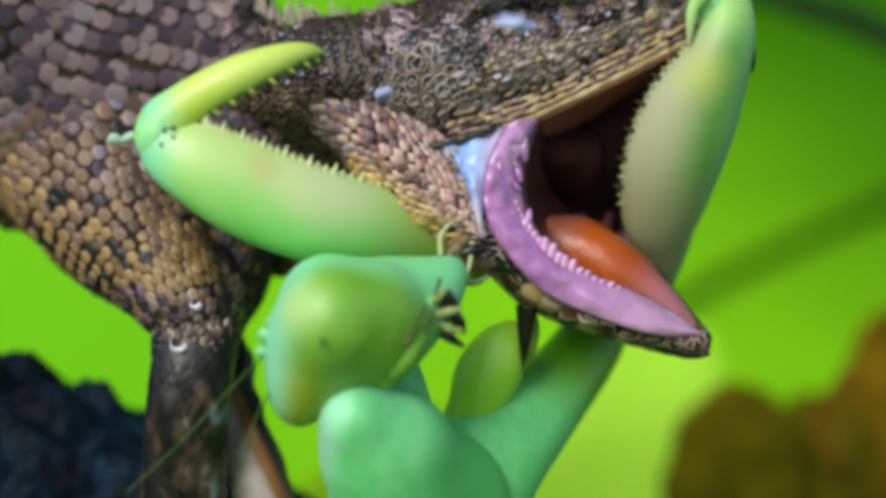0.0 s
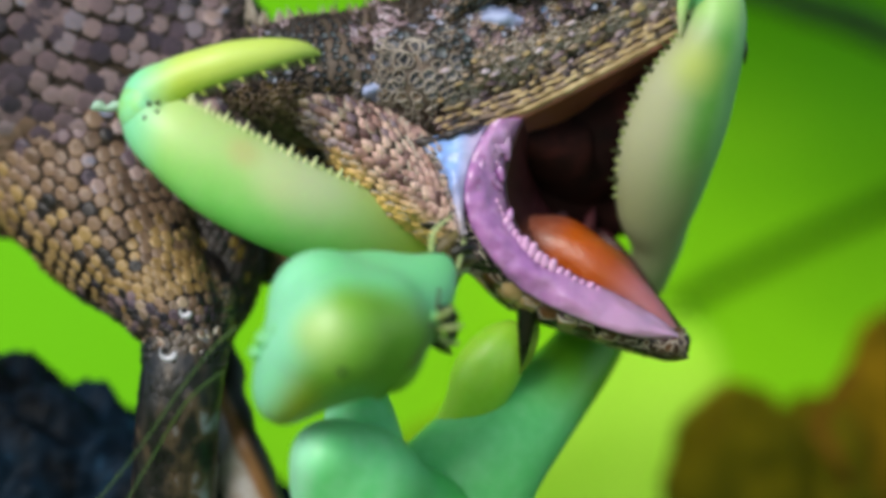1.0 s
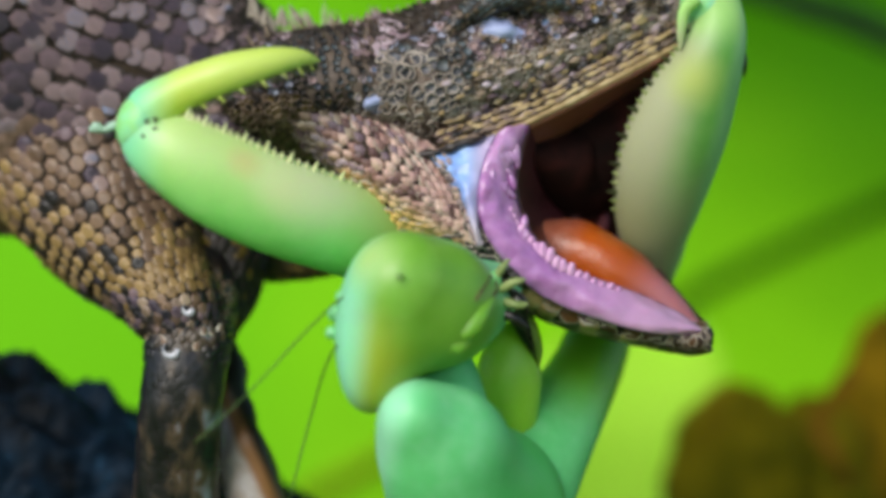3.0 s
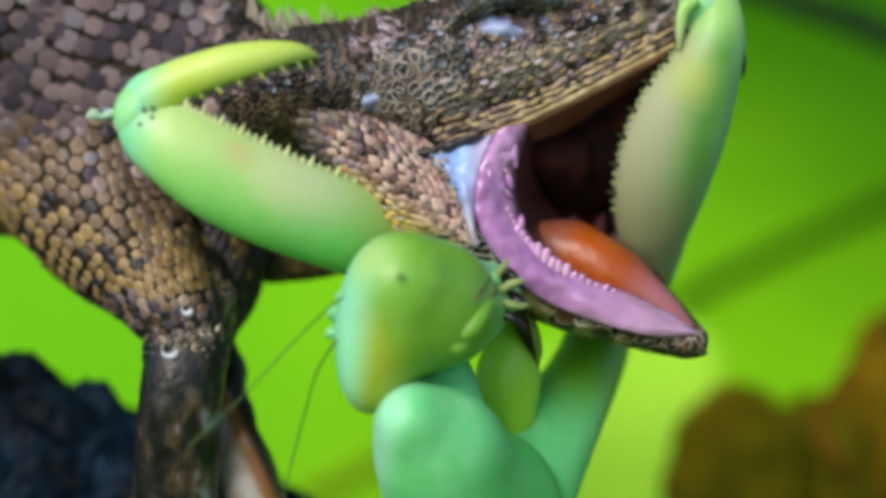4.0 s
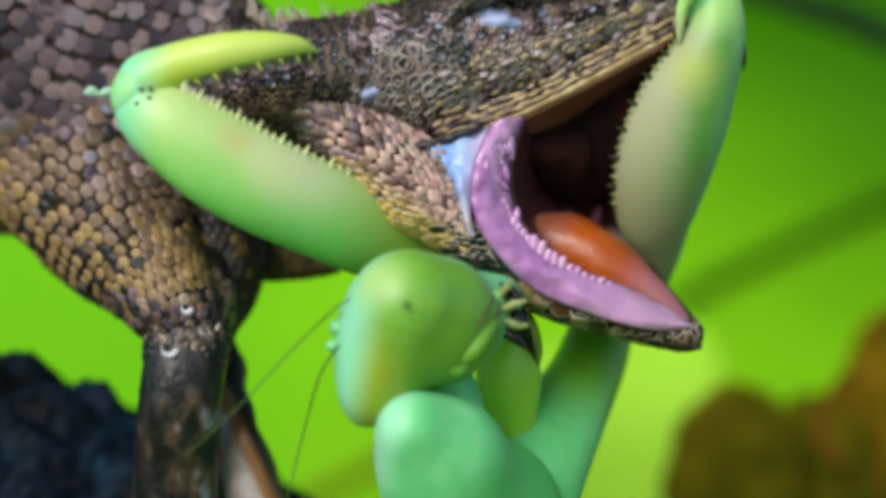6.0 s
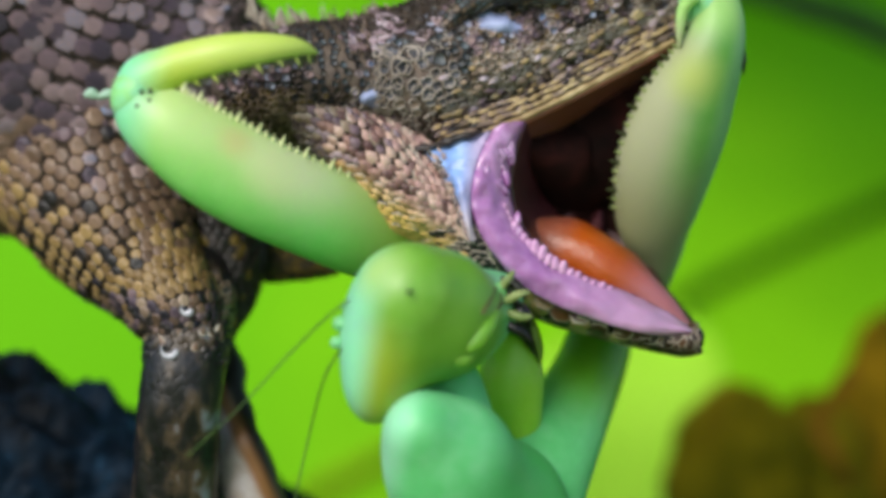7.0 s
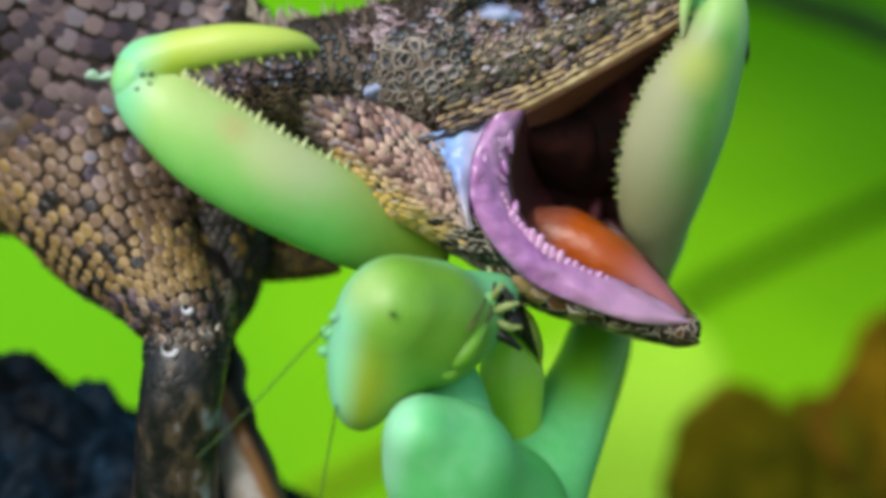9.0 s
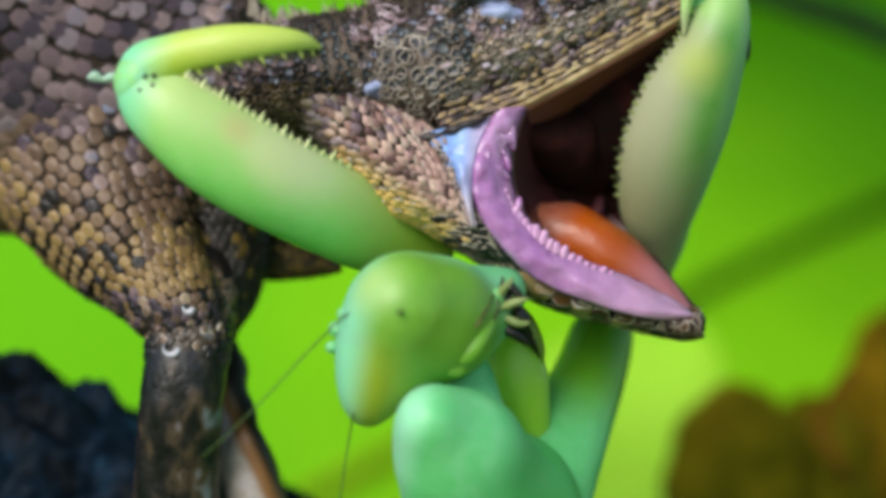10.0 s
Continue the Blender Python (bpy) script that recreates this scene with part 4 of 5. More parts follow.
# ---- the mantis ----
mantis = thing("mantis", (3.53, 2.00, -24.18), "bright green praying mantis holding the lizard and biting its jaw", "mantis")

THORAX_PIVOT = (-0.41, -4.00, -8.12)
THORAX_LOBES = [((-1.45, -9.50, -8.33), (1.42, 2.0, 1.50), 25), ((-0.62, -7.50, -10.31), (2.05, 2.3, 2.2), 0), ((0.54, -7.50, -10.02), (2.50, 2.4, 2.5), 35), ((0.60, -5.50, -12.92), (3.2, 3.3, 4.3), 0), ((3.58, -2.00, -13.71), (2.9, 3.1, 3.85), -12), ((2.44, -4.00, -13.07), (2.2, 2.5, 2.6), 0), ((1.39, 1.00, -18.71), (4.0, 3.6, 6.0), 0)]
thorax = part("thorax", lobed(Vector((0.61, -4.50, -11.86)), THORAX_LOBES, 1.25, 5), GREEN_TEAL, mantis, "smooth teal-green front of the thorax", THORAX_PIVOT)
part("neck", Limb([((0.10, -5.20, -10.20), 2.60, 2.40), ((0.15, -4.80, -8.40), 2.35, 2.20), ((0.10, -4.40, -6.80), 1.85, 1.80), ((-0.26, -3.60, -5.25), 1.40, 1.40)]).mesh(20, 24), GREEN_TEAL, thorax, "pale soft neck")
COXA_R = Limb([((3.10, 0.50, -14.88), 3.9, 2.9), ((4.25, 0.50, -12.38), 3.35, 2.6), ((5.55, 1.50, -10.44), 2.75, 2.2), ((6.88, 3.20, -8.51), 2.25, 1.9), ((7.97, 5.00, -6.66), 1.98, 1.7), ((8.72, 6.00, -4.83), 1.80, 1.5), ((9.47, 6.50, -2.96), 1.3, 1.2)])
coxa_r = part("coxa", COXA_R.mesh(28, 24), GREEN_COXA, mantis, "green upper foreleg segment", (9.21, 5.00, -3.70))
COXA_L = Limb([((3.66, 1.00, -11.76), 1.20, 1.08), ((3.72, 0.00, -9.27), 1.38, 1.20), ((3.53, -0.50, -7.14), 1.74, 1.44), ((3.62, -0.50, -5.35), 1.44, 1.20), ((3.84, 0.00, -4.17), 0.66, 0.66)])
coxa_l = part("coxa", COXA_L.mesh(28, 24), GREEN_LIME, mantis, "bright green far foreleg segment", (3.78, 0.00, -4.47))
part("sheath", Limb([((3.70, -1.30, -2.90), 0.40, 0.35), ((4.35, -1.25, -4.00), 0.58, 0.42), ((4.85, -1.15, -5.30), 0.42, 0.32), ((5.05, -1.10, -6.20), 0.06, 0.06)]).mesh(18, 12), FOLD_GREEN, coxa_l, "olive sheath of the joint")
part("black_mark", spike((3.78, -2.00, -3.28), (4.98, -1.60, -5.90), 0.54), BLACK, coxa_l, "black pointed mark")


def foreleg(form, mat, pivot, label, name):
    return part(name, form.mesh(44, 32), mat, mantis, label, pivot)


KNEE_L = (-15.32, -7.00, 7.13)
FEMUR_L = Limb([((-15.24, -7.00, 7.48), 1.20, 1.14), ((-14.67, -7.00, 6.51), 1.80, 1.38), ((-13.25, -7.00, 5.43), 2.16, 1.68), ((-11.24, -6.60, 4.13), 2.46, 1.80), ((-8.74, -5.60, 2.82), 2.50, 1.86),
                ((-5.95, -3.60, 1.68), 2.46, 1.86), ((-3.09, -1.20, 0.48), 2.28, 1.68), ((0.18, 1.50, -0.58), 1.50, 1.38)])
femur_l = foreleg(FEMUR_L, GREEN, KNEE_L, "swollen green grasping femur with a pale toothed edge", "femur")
TIBIA_L = Limb([((-15.41, -7.00, 7.00), 1.10, 1.08), ((-14.84, -7.00, 7.93), 1.34, 1.20), ((-13.68, -7.20, 8.60), 1.14, 1.10), ((-12.31, -7.30, 9.10), 1.06, 1.02), ((-10.54, -7.40, 9.58), 0.98, 0.94), ((-8.63, -7.20, 9.93), 0.76, 0.74), ((-7.19, -6.60, 10.07), 0.46, 0.46), ((-6.31, -5.90, 9.92), 0.09, 0.09)])
tibia_l = foreleg(TIBIA_L, GREEN_YELLOW, KNEE_L, "yellow-green toothed tibia folded over the prey", "tibia")
part("knee", blob((-15.29, -7.00, 7.36), (1.26, 1.26, 1.62), (0, 18, 0)), KNEE_CYAN, femur_l, "green knee joint with a painted bluish sky sheen")
TARSUS = Limb([((-15.97, -6.40, 7.28), 0.15, 0.15), ((-16.41, -6.20, 7.40), 0.12, 0.12), ((-16.86, -6.00, 7.36), 0.26, 0.22), ((-17.30, -6.00, 7.20), 0.16, 0.15), ((-17.70, -6.00, 7.34), 0.30, 0.22), ((-18.05, -6.00, 7.20), 0.09, 0.09)])
part("tarsus", TARSUS.mesh(18, 10), TARSUS_PALE, femur_l, "small pale foot at the knee")
for i, (px, pz) in enumerate(((0.3, 0.2), (-0.5, 0.9), (0.35, 1.0), (-0.9, -0.3))):
    part("joint_spot", blob((KNEE_L[0] + 0.7 + px * 0.5, KNEE_L[1] - 1.25, KNEE_L[2] - 0.3 + pz * 0.6), (0.13, 0.1, 0.13), sub=2), SPINE_DARK, femur_l)
for i in range(24):
    f = 0.22 + 0.50 * i / 23
    p, nrm, tan = FEMUR_L.at(f, -0.35)
    h = (0.60 if i % 3 == 0 else 0.36)
    part("spine", spike(p, p + nrm * h + tan * -0.15, 0.17 if i % 3 == 0 else 0.13, 5), SPINE_PALE, femur_l)
for i in range(40):
    f = 0.30 + 0.66 * i / 39
    p, nrm, tan = TIBIA_L.at(f, math.pi + 0.3)
    part("spine", spike(p - nrm * 0.1, p + nrm * (0.52 if i % 2 else 0.40) + tan * 0.30, 0.11, 5), GREEN_YELLOW if i % 5 == 1 else SPINE_DARK, tibia_l)

KNEE_R = (13.77, -2.00, 12.59)
FEMUR_R = Limb([((14.07, -2.00, 13.33), 1.32, 1.32), ((14.36, -2.00, 11.70), 1.50, 1.5), ((13.92, -2.00, 9.93), 1.85, 1.7), ((12.75, -1.00, 7.18), 2.52, 1.9), ((11.87, 0.50, 4.40), 2.60, 1.85), ((11.49, 2.50, 1.71), 2.15, 1.6), ((11.66, 4.50, -0.28), 1.45, 1.3), ((11.20, 6.50, -2.49), 1.08, 1.02)])
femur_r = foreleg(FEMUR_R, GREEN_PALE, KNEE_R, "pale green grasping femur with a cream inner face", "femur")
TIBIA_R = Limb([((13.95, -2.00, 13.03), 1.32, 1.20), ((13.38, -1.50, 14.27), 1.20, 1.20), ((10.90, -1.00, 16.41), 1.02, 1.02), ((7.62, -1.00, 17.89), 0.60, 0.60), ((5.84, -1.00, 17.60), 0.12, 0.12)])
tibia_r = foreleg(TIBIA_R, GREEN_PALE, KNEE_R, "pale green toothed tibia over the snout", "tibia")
part("knee", blob((13.92, -2.00, 12.88), (1.56, 1.38, 1.38)), KNEE_CYAN, femur_r, "pale green knee joint")
part("knee_lobe", Limb([((13.08, -3.60, 13.05), 0.36, 0.30), ((12.52, -3.30, 12.43), 0.33, 0.27), ((12.36, -3.20, 11.45), 0.24, 0.21), ((12.32, -3.00, 10.41), 0.09, 0.09)]).mesh(14, 10), GREEN_PALE, femur_r, "pale lobe beside the knee")
part("claw", Limb([((15.42, -1.00, 11.94), 0.09, 0.09), ((15.72, -1.00, 10.75), 0.18, 0.15), ((15.90, -1.00, 9.86), 0.15, 0.12), ((15.87, -1.00, 9.11), 0.03, 0.03)]).mesh(14, 8), BLACK, femur_r, "thin black claw")
for i in range(24):
    f = 0.20 + 0.48 * i / 23
    p, nrm, tan = FEMUR_R.at(f, math.pi + 0.3)
    h = (0.62 if i % 3 == 0 else 0.36)
    part("spine", spike(p, p + nrm * h - tan * 0.12, 0.16 if i % 3 == 0 else 0.12, 5), SPINE_DARK if i % 3 == 0 else PALP, femur_r)

# head of the mantis: wedge-shaped face between two bulging eyes, mouth at the narrow end
MOUTH = (3.11, -3.00, -1.88)
CENTRE = Vector((-1.94, -8.50, -3.34))
LOBES = [((-1.90, -9.00, -1.82), (2.46, 2.64, 2.46), 10), ((-3.37, -8.60, -5.92), (1.56, 1.86, 2.40), 4), ((-2.64, -8.60, -3.90), (2.34, 2.28, 2.76), 0), ((-2.70, -5.80, -2.98), (2.28, 2.28, 2.40), 0),
         ((0.00, -7.60, -1.90), (2.04, 2.10, 1.98), 0), ((-0.54, -7.60, -3.37), (2.76, 2.52, 2.46), 0), ((1.26, -5.60, -2.99), (1.98, 1.98, 1.92), 0), ((2.44, -4.20, -2.35), (1.26, 1.26, 1.14), 0), ((3.26, -3.00, -1.94), (0.54, 0.66, 0.54), 0),
         ((0.20, -4.60, -2.50), (2.20, 1.90, 1.35), 0), ((-0.40, -6.60, -4.50), (2.10, 2.10, 1.45), 0)]


def keep(bm, test):
    """The faces of a copy whose middle passes the test."""
    out = bm.copy()
    bmesh.ops.delete(out, geom=[f for f in out.faces if not test(f.calc_center_median())], context="FACES")
    return out


whole = lobed(CENTRE, LOBES, 1.9, 6)
E1, E2 = Vector(LOBES[0][0]), Vector(LOBES[1][0])


def on_near_eye(p):
    q = p - E1
    return (q - Vector((-0.4, -0.9, 0.2))).length < 2.55


def on_far_eye(p):
    q = p - E2
    return p.x < E2.x + 0.9 and p.z < E2.z + 2.4 and not on_near_eye(p)


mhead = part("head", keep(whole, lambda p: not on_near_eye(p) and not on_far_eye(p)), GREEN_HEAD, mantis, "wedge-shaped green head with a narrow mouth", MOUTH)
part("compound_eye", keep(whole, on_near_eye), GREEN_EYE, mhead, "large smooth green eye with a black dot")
part("compound_eye", keep(whole, on_far_eye), GREEN_EYE, mhead, "green eye with a yellow band and a painted cyan reflection")
whole.free()
part("pupil_dot", blob((-1.86, -11.95, -1.53), (0.17, 0.22, 0.12), sub=2), BLACK, mhead, "black dot in the eye")
for c, r in (((-4.87, -8.90, -2.55), 0.34), ((-5.18, -8.80, -3.39), 0.44), ((-5.38, -8.80, -4.34), 0.34), ((-4.52, -9.20, -1.98), 0.22)):
    part("ocellus", blob(c, (r, r, r), sub=2), EYE_CYAN, mhead)
for pts, mat in (
    ([((2.23, -6.50, -3.40), 0.66, 0.60), ((2.51, -6.80, -2.25), 0.60, 0.54), ((2.73, -7.00, -1.39), 0.30, 0.30)], GREEN_HEAD),
    ([((1.32, -6.00, -4.56), 0.54, 0.54), ((1.89, -6.30, -3.97), 0.78, 0.66), ((2.51, -6.60, -3.28), 0.42, 0.42)], GREEN_HEAD),
    ([((2.73, -7.00, -1.68), 0.21, 0.21), ((3.09, -7.20, -1.11), 0.18, 0.18), ((3.41, -7.00, -0.71), 0.09, 0.09)], PALP),
    ([((3.01, -7.00, -2.25), 0.21, 0.21), ((3.63, -7.20, -1.87), 0.21, 0.21), ((4.21, -7.00, -1.73), 0.09, 0.09)], PALP),
    ([((3.16, -6.80, -2.82), 0.21, 0.21), ((3.81, -7.00, -3.01), 0.21, 0.21), ((4.38, -7.00, -2.96), 0.09, 0.09)], PALP),
):
    part("mouthpart", Limb(pts).mesh(12, 12), mat, mhead)
for pts in ([((3.03, -6.40, -3.40), 0.30, 0.27), ((3.74, -6.60, -3.74), 0.27, 0.24), ((4.40, -6.40, -4.26), 0.09, 0.09)], [((3.31, -6.40, -1.26), 0.27, 0.24), ((3.74, -6.60, -1.63), 0.24, 0.24), ((4.03, -6.40, -2.11), 0.09, 0.09)], [((3.47, -6.00, -2.41), 0.30, 0.27), ((4.03, -6.20, -2.97), 0.36, 0.30), ((4.33, -6.00, -3.70), 0.09, 0.09)], [((2.89, -6.20, -1.54), 0.24, 0.24), ((3.31, -6.60, -1.97), 0.24, 0.24), ((3.65, -6.50, -2.54), 0.09, 0.09)]):
    part("mandible", Limb(pts).mesh(12, 10), BLACK, mhead, "black mandible")
MV = Vector(MOUTH)
FACE = field(LOBES, 1.9)


def on_face(x, z, proud=0.0):
    return tuple(surface_along(FACE, Vector((x, -5.2, z)), Vector((0, -1, 0)), 0.0, 9.0) + Vector((0, -proud, 0)))


# cheeks beside the mouth and the dark seams round them
for pts in ([(1.0, -4.5, 0.35), (1.5, -4.1, 0.55), (2.0, -3.4, 0.50), (2.5, -2.7, 0.25)], [(0.5, -4.9, 0.30), (0.9, -5.0, 0.45), (1.4, -4.7, 0.30)]):
    part("cheek_lobe", Limb([(on_face(x, z, -0.32), r, r) for x, z, r in pts]).mesh(16, 14), GREEN_HEAD, mhead)
for pts in ([(2.5, -1.5), (2.15, -2.1), (1.75, -2.7)], [(2.75, -2.3), (2.35, -2.9), (1.9, -3.3)], [(2.9, -1.1), (2.75, -1.7), (2.8, -2.4)]):
    part("seam", Limb([(on_face(x, z), 0.09, 0.07) for x, z in pts]).mesh(12, 8), MOUTH_BROWN, mhead)
for name, mat, lab, pts in (
    ("labrum", MOUTH_BROWN, "brown mouthpart pressed to the prey", [((-0.5, 0.3, 0.0), 0.4), ((0.6, 0.8, 0.0), 0.6), ((1.4, 1.2, -0.1), 0.45), ((2.2, 1.6, -0.3), 0.12)]),
    ("labrum", MOUTH_BROWN, "brown mouthpart pressed to the prey", [((-0.2, 0.6, 0.3), 0.3), ((0.3, 1.1, 0.8), 0.42), ((0.7, 1.5, 1.3), 0.12)]),
    ("mandible", BLACK, "black mandible", [((0.5, 0.5, 0.7), 0.2), ((1.2, 0.8, 0.9), 0.32), ((1.9, 1.3, 0.7), 0.08)]),
    ("palp", PALP_PALE, "thin pale palp", [((-0.5, 0.4, 0.6), 0.16), ((-0.6, 0.9, 1.5), 0.13), ((0.1, 1.4, 2.3), 0.09)]),
    ("palp", PALP_PALE, "thin pale palp", [((0.9, -0.1, -0.4), 0.17), ((1.0, 0.3, 0.4), 0.14), ((1.0, 0.9, 1.3), 0.07)]),
    ("palp", PALP_PALE, "thin pale palp", [((0.6, 0.4, -0.7), 0.15), ((1.3, 0.9, -1.0), 0.12), ((1.9, 1.4, -0.9), 0.07)]),
):
    part(name, Limb([(tuple(MV + Vector(c)), r, r) for c, r in pts]).mesh(14, 12, wobble=0.08), mat, mhead, lab)
ANT_PIVOT = (-4.88, -5.00, -3.44)
antennae = []
for pts in ([(-4.01, -9.50, -1.98), (-5.41, -9.50, -2.90), (-7.39, -9.00, -4.78), (-9.90, -9.00, -7.47), (-12.70, -9.00, -10.10)], [(-4.79, -9.50, -4.15), (-6.10, -9.00, -5.99), (-6.99, -8.00, -8.71), (-7.87, -8.00, -12.10), (-8.07, -8.00, -12.94)]):
    antennae.append(part("antenna", Limb([(c, 0.06 - 0.007 * i, 0.06 - 0.007 * i) for i, c in enumerate(pts)]).mesh(40, 6), ANTENNA, mantis, "thread-thin olive antenna", ANT_PIVOT))


# ---- what moves ----
def moved(ob, rows):
    """Poses of a piece about its own pivot from rows of seconds, millimetres across and up, and degrees clockwise."""
    home = ob.location.copy()
    return [(t, Matrix.Translation(home + Vector((dx, 0, dz)) * MM) @ Matrix.Rotation(radians(turn), 4, "Y")) for t, dx, dz, turn in rows]


def nodding(ob, rows):
    """The same with three angles, as pose() takes them."""
    home = ob.location.copy()
    return [(t, Matrix.Translation(home) @ pose(dx * MM, dy * MM, dz * MM, rx, ry, rz)) for t, dx, dy, dz, rx, ry, rz in rows]


def motions():
    walk(lizard, moved(lizard, [
        (0, 0.45, 0.27, 0), (0.5, -0.03, -0.15, 0), (1, -0.09, -0.18, 0), (1.5, 0.09, 0, 0), (2, 0.42, 0.24, 0),
        (2.5, 0.15, 0.03, 0), (4, 0, -0.06, 0), (4.5, 0, 0, 0), (5, 0, 0, 0), (5.5, 0, 0.03, 0),
        (7, -0.03, -0.06, 0), (7.5, 0.06, 0.03, 0), (8, 0, 0, 0), (8.5, -0.03, 0, 0), (9, 0, 0, 0),
        (9.5, -0.09, -0.06, 0), (10, 0.06, 0.03, 0),
    ]))
    walk(head, moved(head, [
        (0, 0.21, 0.04, 0.87), (0.5, -0.04, 0.8, -1.15), (1, 0.09, 0.62, -0.03), (1.5, 0.08, 0.61, -0.7),
        (2, 0.15, 0.21, -1.67), (2.5, 0.07, -0.19, -0.46), (4, -0.03, -0.03, 0.25), (4.5, -0.11, 0.19, -0.33),
        (5, 0, 0, 0), (5.5, -0.07, 0.23, -0.68), (7, -0.06, 0.15, 0.22), (7.5, -0.01, 0.32, -0.83),
        (8, -0.02, 0.33, -0.77), (8.5, 0.01, 0.42, -1.58), (9, 0.03, 0.35, -1.91), (9.5, -0.07, 0.37, -1.17),
        (10, 0, 0.46, -1.98),
    ]))
    walk(jaw, moved(jaw, [
        (0, 0.05, 0.16, 2.49), (0.5, -0.43, 1.06, 3.05), (1, -0.32, 0.81, 3.72), (1.5, -0.21, 0.82, 3.03),
        (2, 0.22, 0.39, -0.63), (2.5, 0.13, -0.21, -0.79), (4, -0.01, -0.07, 0.35), (4.5, -0.18, 0.28, 0.77),
        (5, 0, 0, 0), (5.5, -0.2, 0.37, 0.68), (7, -0.13, 0.15, 0.81), (7.5, -0.28, 0.64, 1.27),
        (8, -0.26, 0.53, 1.33), (8.5, -0.28, 0.75, 1.31), (9, -0.24, 0.73, 1.35), (9.5, -0.3, 0.66, 1.52),
        (10, -0.17, 0.81, 0.56),
    ]))
    walk(femur_l, moved(femur_l, [
        (0, 1.03, -1.49, -5.66), (0.5, 0.12, -0.15, 0.14), (1, 0.23, -0.12, 1.08), (1.5, 0.44, -0.26, -0.85),
        (2, 0.93, -1.06, -5.03), (2.5, 0.36, -1.06, -4.1), (4, -0.01, -0.45, -1.53), (4.5, -0.09, 0.12, 0.08),
        (5, 0, 0, 0), (5.5, -0.12, 0.62, 1.77), (7, -0.15, 0.47, 1.93), (7.5, -0.12, 1.32, 4.32),
        (8, -0.12, 1.15, 3.78), (8.5, -0.17, 1.4, 4.43), (9, -0.11, 1.33, 4.1), (9.5, -0.24, 1.19, 3.83),
        (10, 0.02, 1.26, 3.8),
    ]))
    walk(tibia_l, moved(tibia_l, [
        (0, 1.02, -1.71, -11.87), (0.5, 0, -0.17, -1.75), (1, 0.14, -0.2, -1.08), (1.5, 0.42, -0.37, -3.41),
        (2, 1.08, -1.24, -8.86), (2.5, 0.5, -1.11, -6.12), (4, 0.07, -0.42, -1.88), (4.5, -0.07, 0.14, 0.37),
        (5, 0, 0, 0), (5.5, -0.17, 0.63, 2.92), (7, -0.22, 0.52, 3.13), (7.5, -0.24, 1.38, 7.03),
        (8, -0.23, 1.18, 6.03), (8.5, -0.29, 1.47, 7.56), (9, -0.24, 1.37, 7.13), (9.5, -0.35, 1.24, 6.69),
        (10, -0.12, 1.23, 5.87),
    ]))
    walk(femur_r, moved(femur_r, [
        (0, 0.48, 0.14, 0.9), (0.5, -0.36, 0.68, -0.98), (1, 0, 0.61, -0.24), (1.5, 0.12, 0.63, -0.01),
        (2, 0.53, 0.63, 0.79), (2.5, 0.12, -0.05, 0.26), (4, -0.07, -0.11, -0.1), (4.5, -0.1, 0.22, -0.28),
        (5, 0, 0, 0), (5.5, -0.07, 0.34, -0.28), (7, -0.07, 0.04, -0.16), (7.5, 0.07, 0.47, -0.04),
        (8, 0.07, 0.34, 0.01), (8.5, 0.05, 0.58, -0.13), (9, 0.12, 0.56, 0.02), (9.5, 0.05, 0.4, -0.06),
        (10, 0.19, 0.68, 0.11),
    ]))
    walk(tibia_r, moved(tibia_r, [
        (0, 0.48, 0.14, 0.9), (0.5, -0.36, 0.68, -0.98), (1, 0, 0.61, -0.24), (1.5, 0.12, 0.63, -0.01),
        (2, 0.53, 0.63, 0.79), (2.5, 0.12, -0.05, 0.26), (4, -0.07, -0.11, -0.1), (4.5, -0.1, 0.22, -0.28),
        (5, 0, 0, 0), (5.5, -0.07, 0.34, -0.28), (7, -0.07, 0.04, -0.16), (7.5, 0.07, 0.47, -0.04),
        (8, 0.07, 0.34, 0.01), (8.5, 0.05, 0.58, -0.13), (9, 0.12, 0.56, 0.02), (9.5, 0.05, 0.4, -0.06),
        (10, 0.19, 0.68, 0.11),
    ]))
    walk(thorax, moved(thorax, [
        (0, -2.97, 0.15, 0), (0.2, -3.66, -1.44, 0), (0.4, -4.02, -2.76, 0), (0.7, -4.17, -1.98, 0),
        (1, -4.41, -1.77, 0), (1.2, -4.23, -1.17, 0), (1.4, -3.75, -0.99, 0), (1.6, -2.76, -0.51, 0),
        (1.8, -1.26, 0.21, 0), (2, -0.84, 0.6, 0), (2.2, -0.51, 0.81, 0), (2.5, -0.12, 0.87, 0),
        (2.7, -0.06, 0.48, 0), (3.8, -0.27, 0, 0), (4.2, -0.21, 0, 0), (4.6, -0.54, -0.3, 0), (5, 0, 0, 0),
        (5.3, 0.15, -0.03, 0), (5.6, -0.36, -0.48, 0), (6.8, 0.33, -0.18, 0), (7.1, 0.06, -0.51, 0),
        (7.5, -0.06, -0.72, 0), (8, 0.21, -0.51, 0), (8.5, 0.09, -0.57, 0), (9, 0.21, -0.57, 0),
        (9.5, 0.27, -0.72, 0), (9.7, 0.03, -0.66, 0), (10, 0.75, -0.06, 0),
    ]))
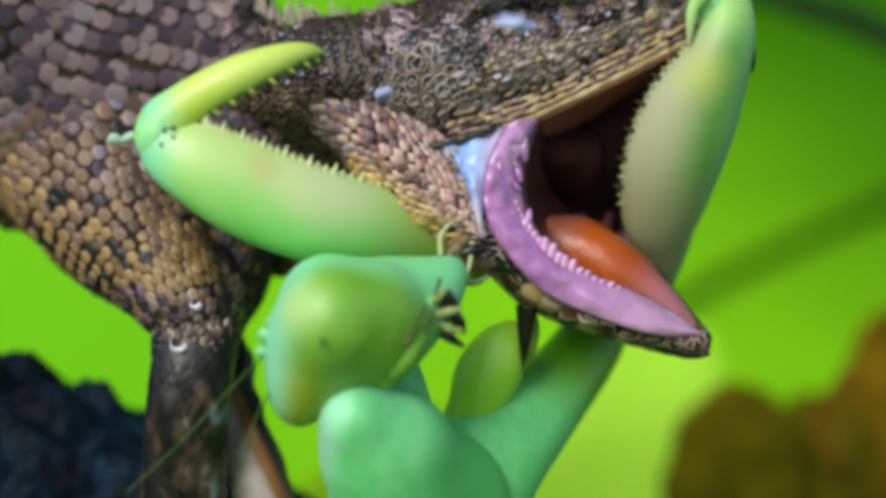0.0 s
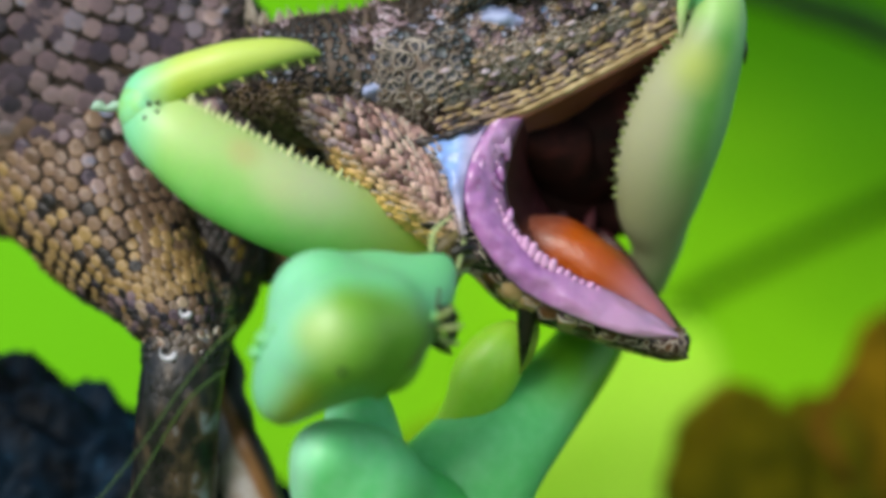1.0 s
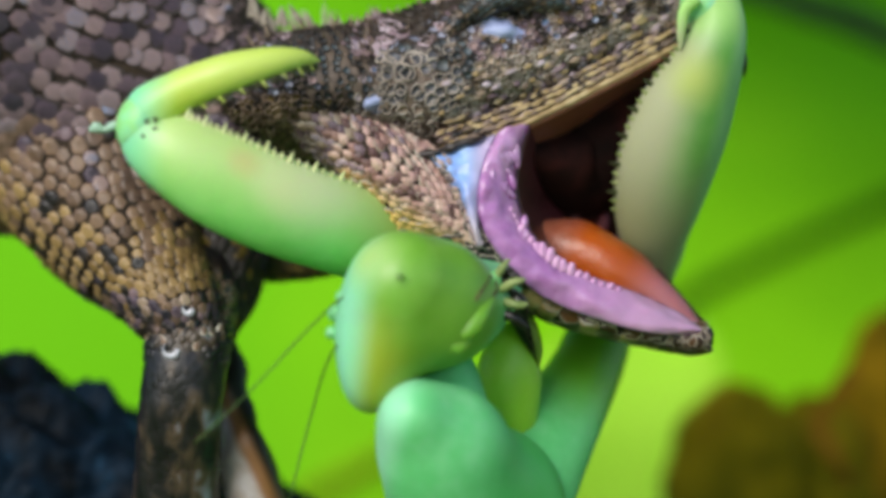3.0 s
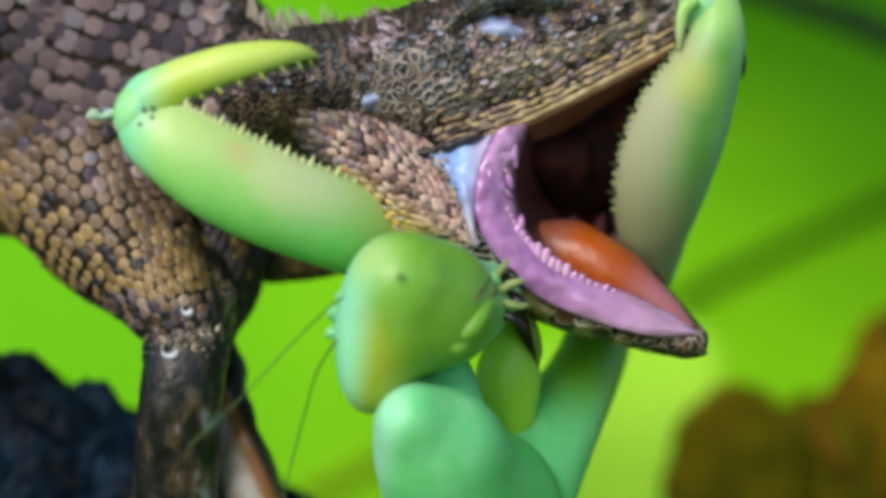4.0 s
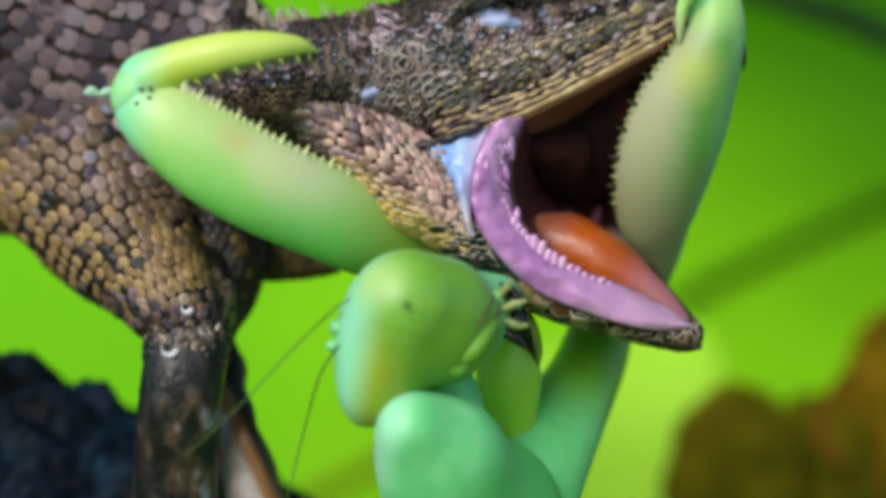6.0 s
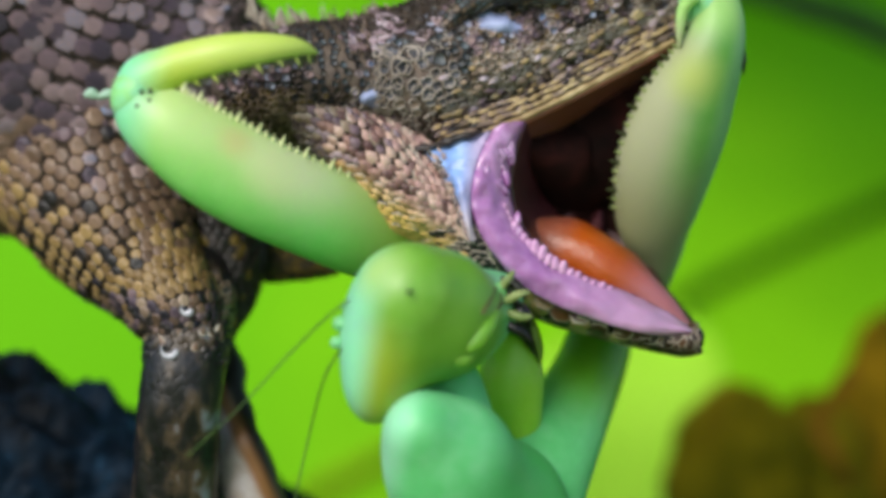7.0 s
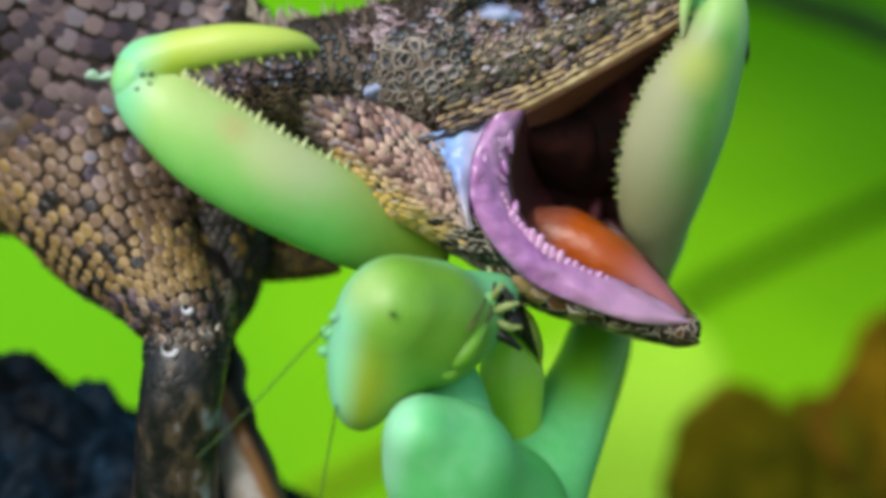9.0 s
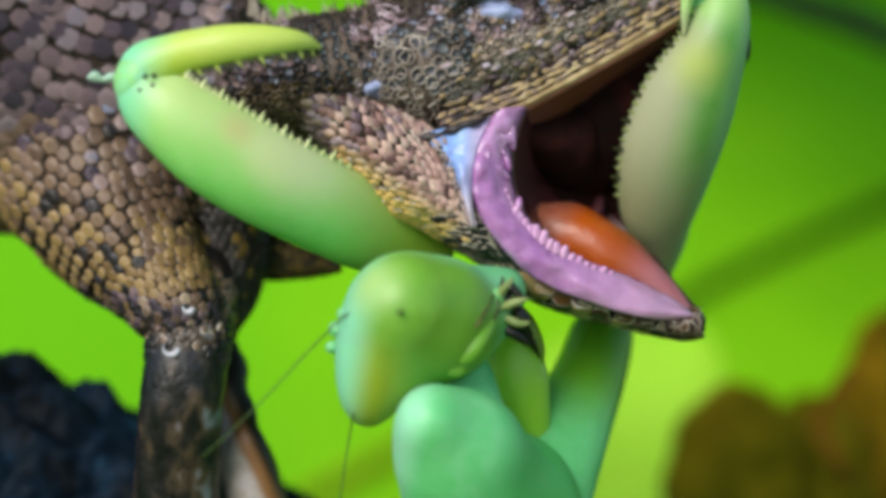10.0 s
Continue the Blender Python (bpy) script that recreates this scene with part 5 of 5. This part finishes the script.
    walk(mhead, nodding(mhead, [
        (0, -2.79, -3, 0.82, 28.06, 6, -5.18), (0.15, -3.65, -4.5, 0.63, 38.46, 9, 3.45),
        (0.3, -4.12, -6, 0.51, 44.16, 11, 11.81), (0.6, -3.56, -6, 0.59, 45.79, 11, 9.14),
        (1, -3.36, -6, 0.96, 42.74, 11, 12.03), (1.25, -2.80, -5, 0.89, 37.86, 10, 5.93),
        (1.5, -1.85, -3, 0.76, 27.04, 6, -4.21), (1.75, -1.19, -1, 0.69, 19.93, 5, -6.56),
        (2, -0.53, 0, 0.74, 14.75, 5, -8.09), (2.2, -0.24, 0, 0.45, 7.63, 4.26, -0.2),
        (2.5, 0, 0, 0.3, 1.91, 1.37, -1.14), (2.7, 0, 0, 0.27, 0.36, 0.05, -1.25),
        (3.8, 0, 0, 0.15, 0.45, 0.15, -1.86), (4.2, -0.12, 0, 0.15, -0.44, 0.54, -0.47),
        (4.5, -0.24, 0, -0.09, 8.02, 4.32, -1.49), (4.7, -0.18, 0, -0.09, 7.95, 4.58, -2.07),
        (5, 0, 0, 0, 0, 0, 0), (5.3, 0, 0, 0, 0, 0, 0),
        (5.5, -0.18, 0, -0.27, 7.68, 4.31, -0.51), (5.7, -0.12, 0, -0.33, 8.85, 4.48, -0.02),
        (6.8, 0.18, 0, -0.09, 2.02, 0.48, 1.41), (7, 0.06, 0, -0.21, 2.78, 1.29, 1.07),
        (7.2, -0.06, 0, -0.39, 8.62, 3.94, -1.95), (7.5, -0.06, 0, -0.39, 8.51, 3.82, -1.32),
        (8, -0.06, 0, -0.27, 9.24, 3.23, -1.54), (8.5, -0.06, 0, -0.27, 11.9, 3.85, -2.17),
        (9, -0.18, 0, -0.15, 11.15, 3.13, -2.2), (9.4, -0.12, 0, -0.15, 9.85, 2.52, -1.15),
        (9.7, -0.36, 0, -0.21, 13.24, 4.46, -3.24), (10, 0.24, 0, 0.15, 12.65, 3.26, -2.44),
    ]))
    walk(antennae[0], moved(antennae[0], [
        (0, -3, -2, 0), (0.4, -5, -2, -6), (0.7, -6, -2, -8), (1.2, -5.4, -1.6, -8), (1.6, -2.5, 0, -3),
        (2, 0, 0.3, 0), (2.5, 0.6, 0.6, 0), (4, 0, 0.2, 0), (5, 0, 0, 0), (7, 0, -0.2, 0), (8.5, 0.3, -0.3, 0),
        (10, 0.8, -0.2, 0),
    ]))
    walk(antennae[1], moved(antennae[1], [
        (0, -3, -2, 0), (0.4, -5, -2, 14), (0.7, -6, -2, 16), (1.2, -5.4, -1.6, 14), (1.6, -2.5, 0, 4),
        (2, 0, 0.3, 0), (2.5, 0.6, 0.6, 0), (4, 0, 0.2, 0), (5, 0, 0, 0), (7, 0.2, -0.2, -2),
        (8.5, 0.7, -0.3, -4), (10, 1.8, -0.2, -6),
    ]))
    walk(coxa_r, moved(coxa_r, [
        (0, 0, 0, 13.36), (0.2, 0, 0, 11.6), (0.4, 0, 0, 9.76), (0.7, 0, 0, 11.99), (1, 0, 0, 13.25),
        (1.2, 0, 0, 14.17), (1.4, 0, 0, 13.04), (1.6, 0, 0, 10.73), (1.8, 0, 0, 6.46), (2, 0, 0, 5.56),
        (2.2, 0, 0, 4.53), (2.5, 0, 0, 2.71), (2.7, 0, 0, 1.41), (3.8, 0, 0, 1.32), (4.2, 0, 0, 1.03),
        (4.6, 0, 0, 1.91), (5, 0, 0, 0), (5.3, 0, 0, -0.81), (5.6, 0, 0, 0.68), (6.8, 0, 0, -2.02),
        (7.1, 0, 0, -1.37), (7.5, 0, 0, -1.22), (8, 0, 0, -2.09), (8.5, 0, 0, -1.63), (9, 0, 0, -2.21),
        (9.5, 0, 0, -2.78), (9.7, 0, 0, -1.52), (10, 0, 0, -3.92),
    ]))
    walk(coxa_l, moved(coxa_l, [
        (0, 0, 0, 27.75), (0.2, 0, 0, 26.55), (0.4, 0, 0, 24.73), (0.7, 0, 0, 27.83), (1, 0, 0, 29.87),
        (1.2, 0, 0, 30.97), (1.4, 0, 0, 28.69), (1.6, 0, 0, 23.54), (1.8, 0, 0, 12.84), (2, 0, 0, 9.42),
        (2.2, 0, 0, 6.12), (2.5, 0, 0, 1.66), (2.7, 0, 0, 0.78), (3.8, 0, 0, 2.69), (4.2, 0, 0, 2.1),
        (4.6, 0, 0, 5.04), (5, 0, 0, 0), (5.3, 0, 0, -1.5), (5.6, 0, 0, 3.21), (6.8, 0, 0, -3.24),
        (7.1, 0, 0, -0.66), (7.5, 0, 0, 0.38), (8, 0, 0, -2.04), (8.5, 0, 0, -0.94), (9, 0, 0, -2.03),
        (9.5, 0, 0, -2.55), (9.7, 0, 0, -0.41), (10, 0, 0, -7.42),
    ]))


motions()
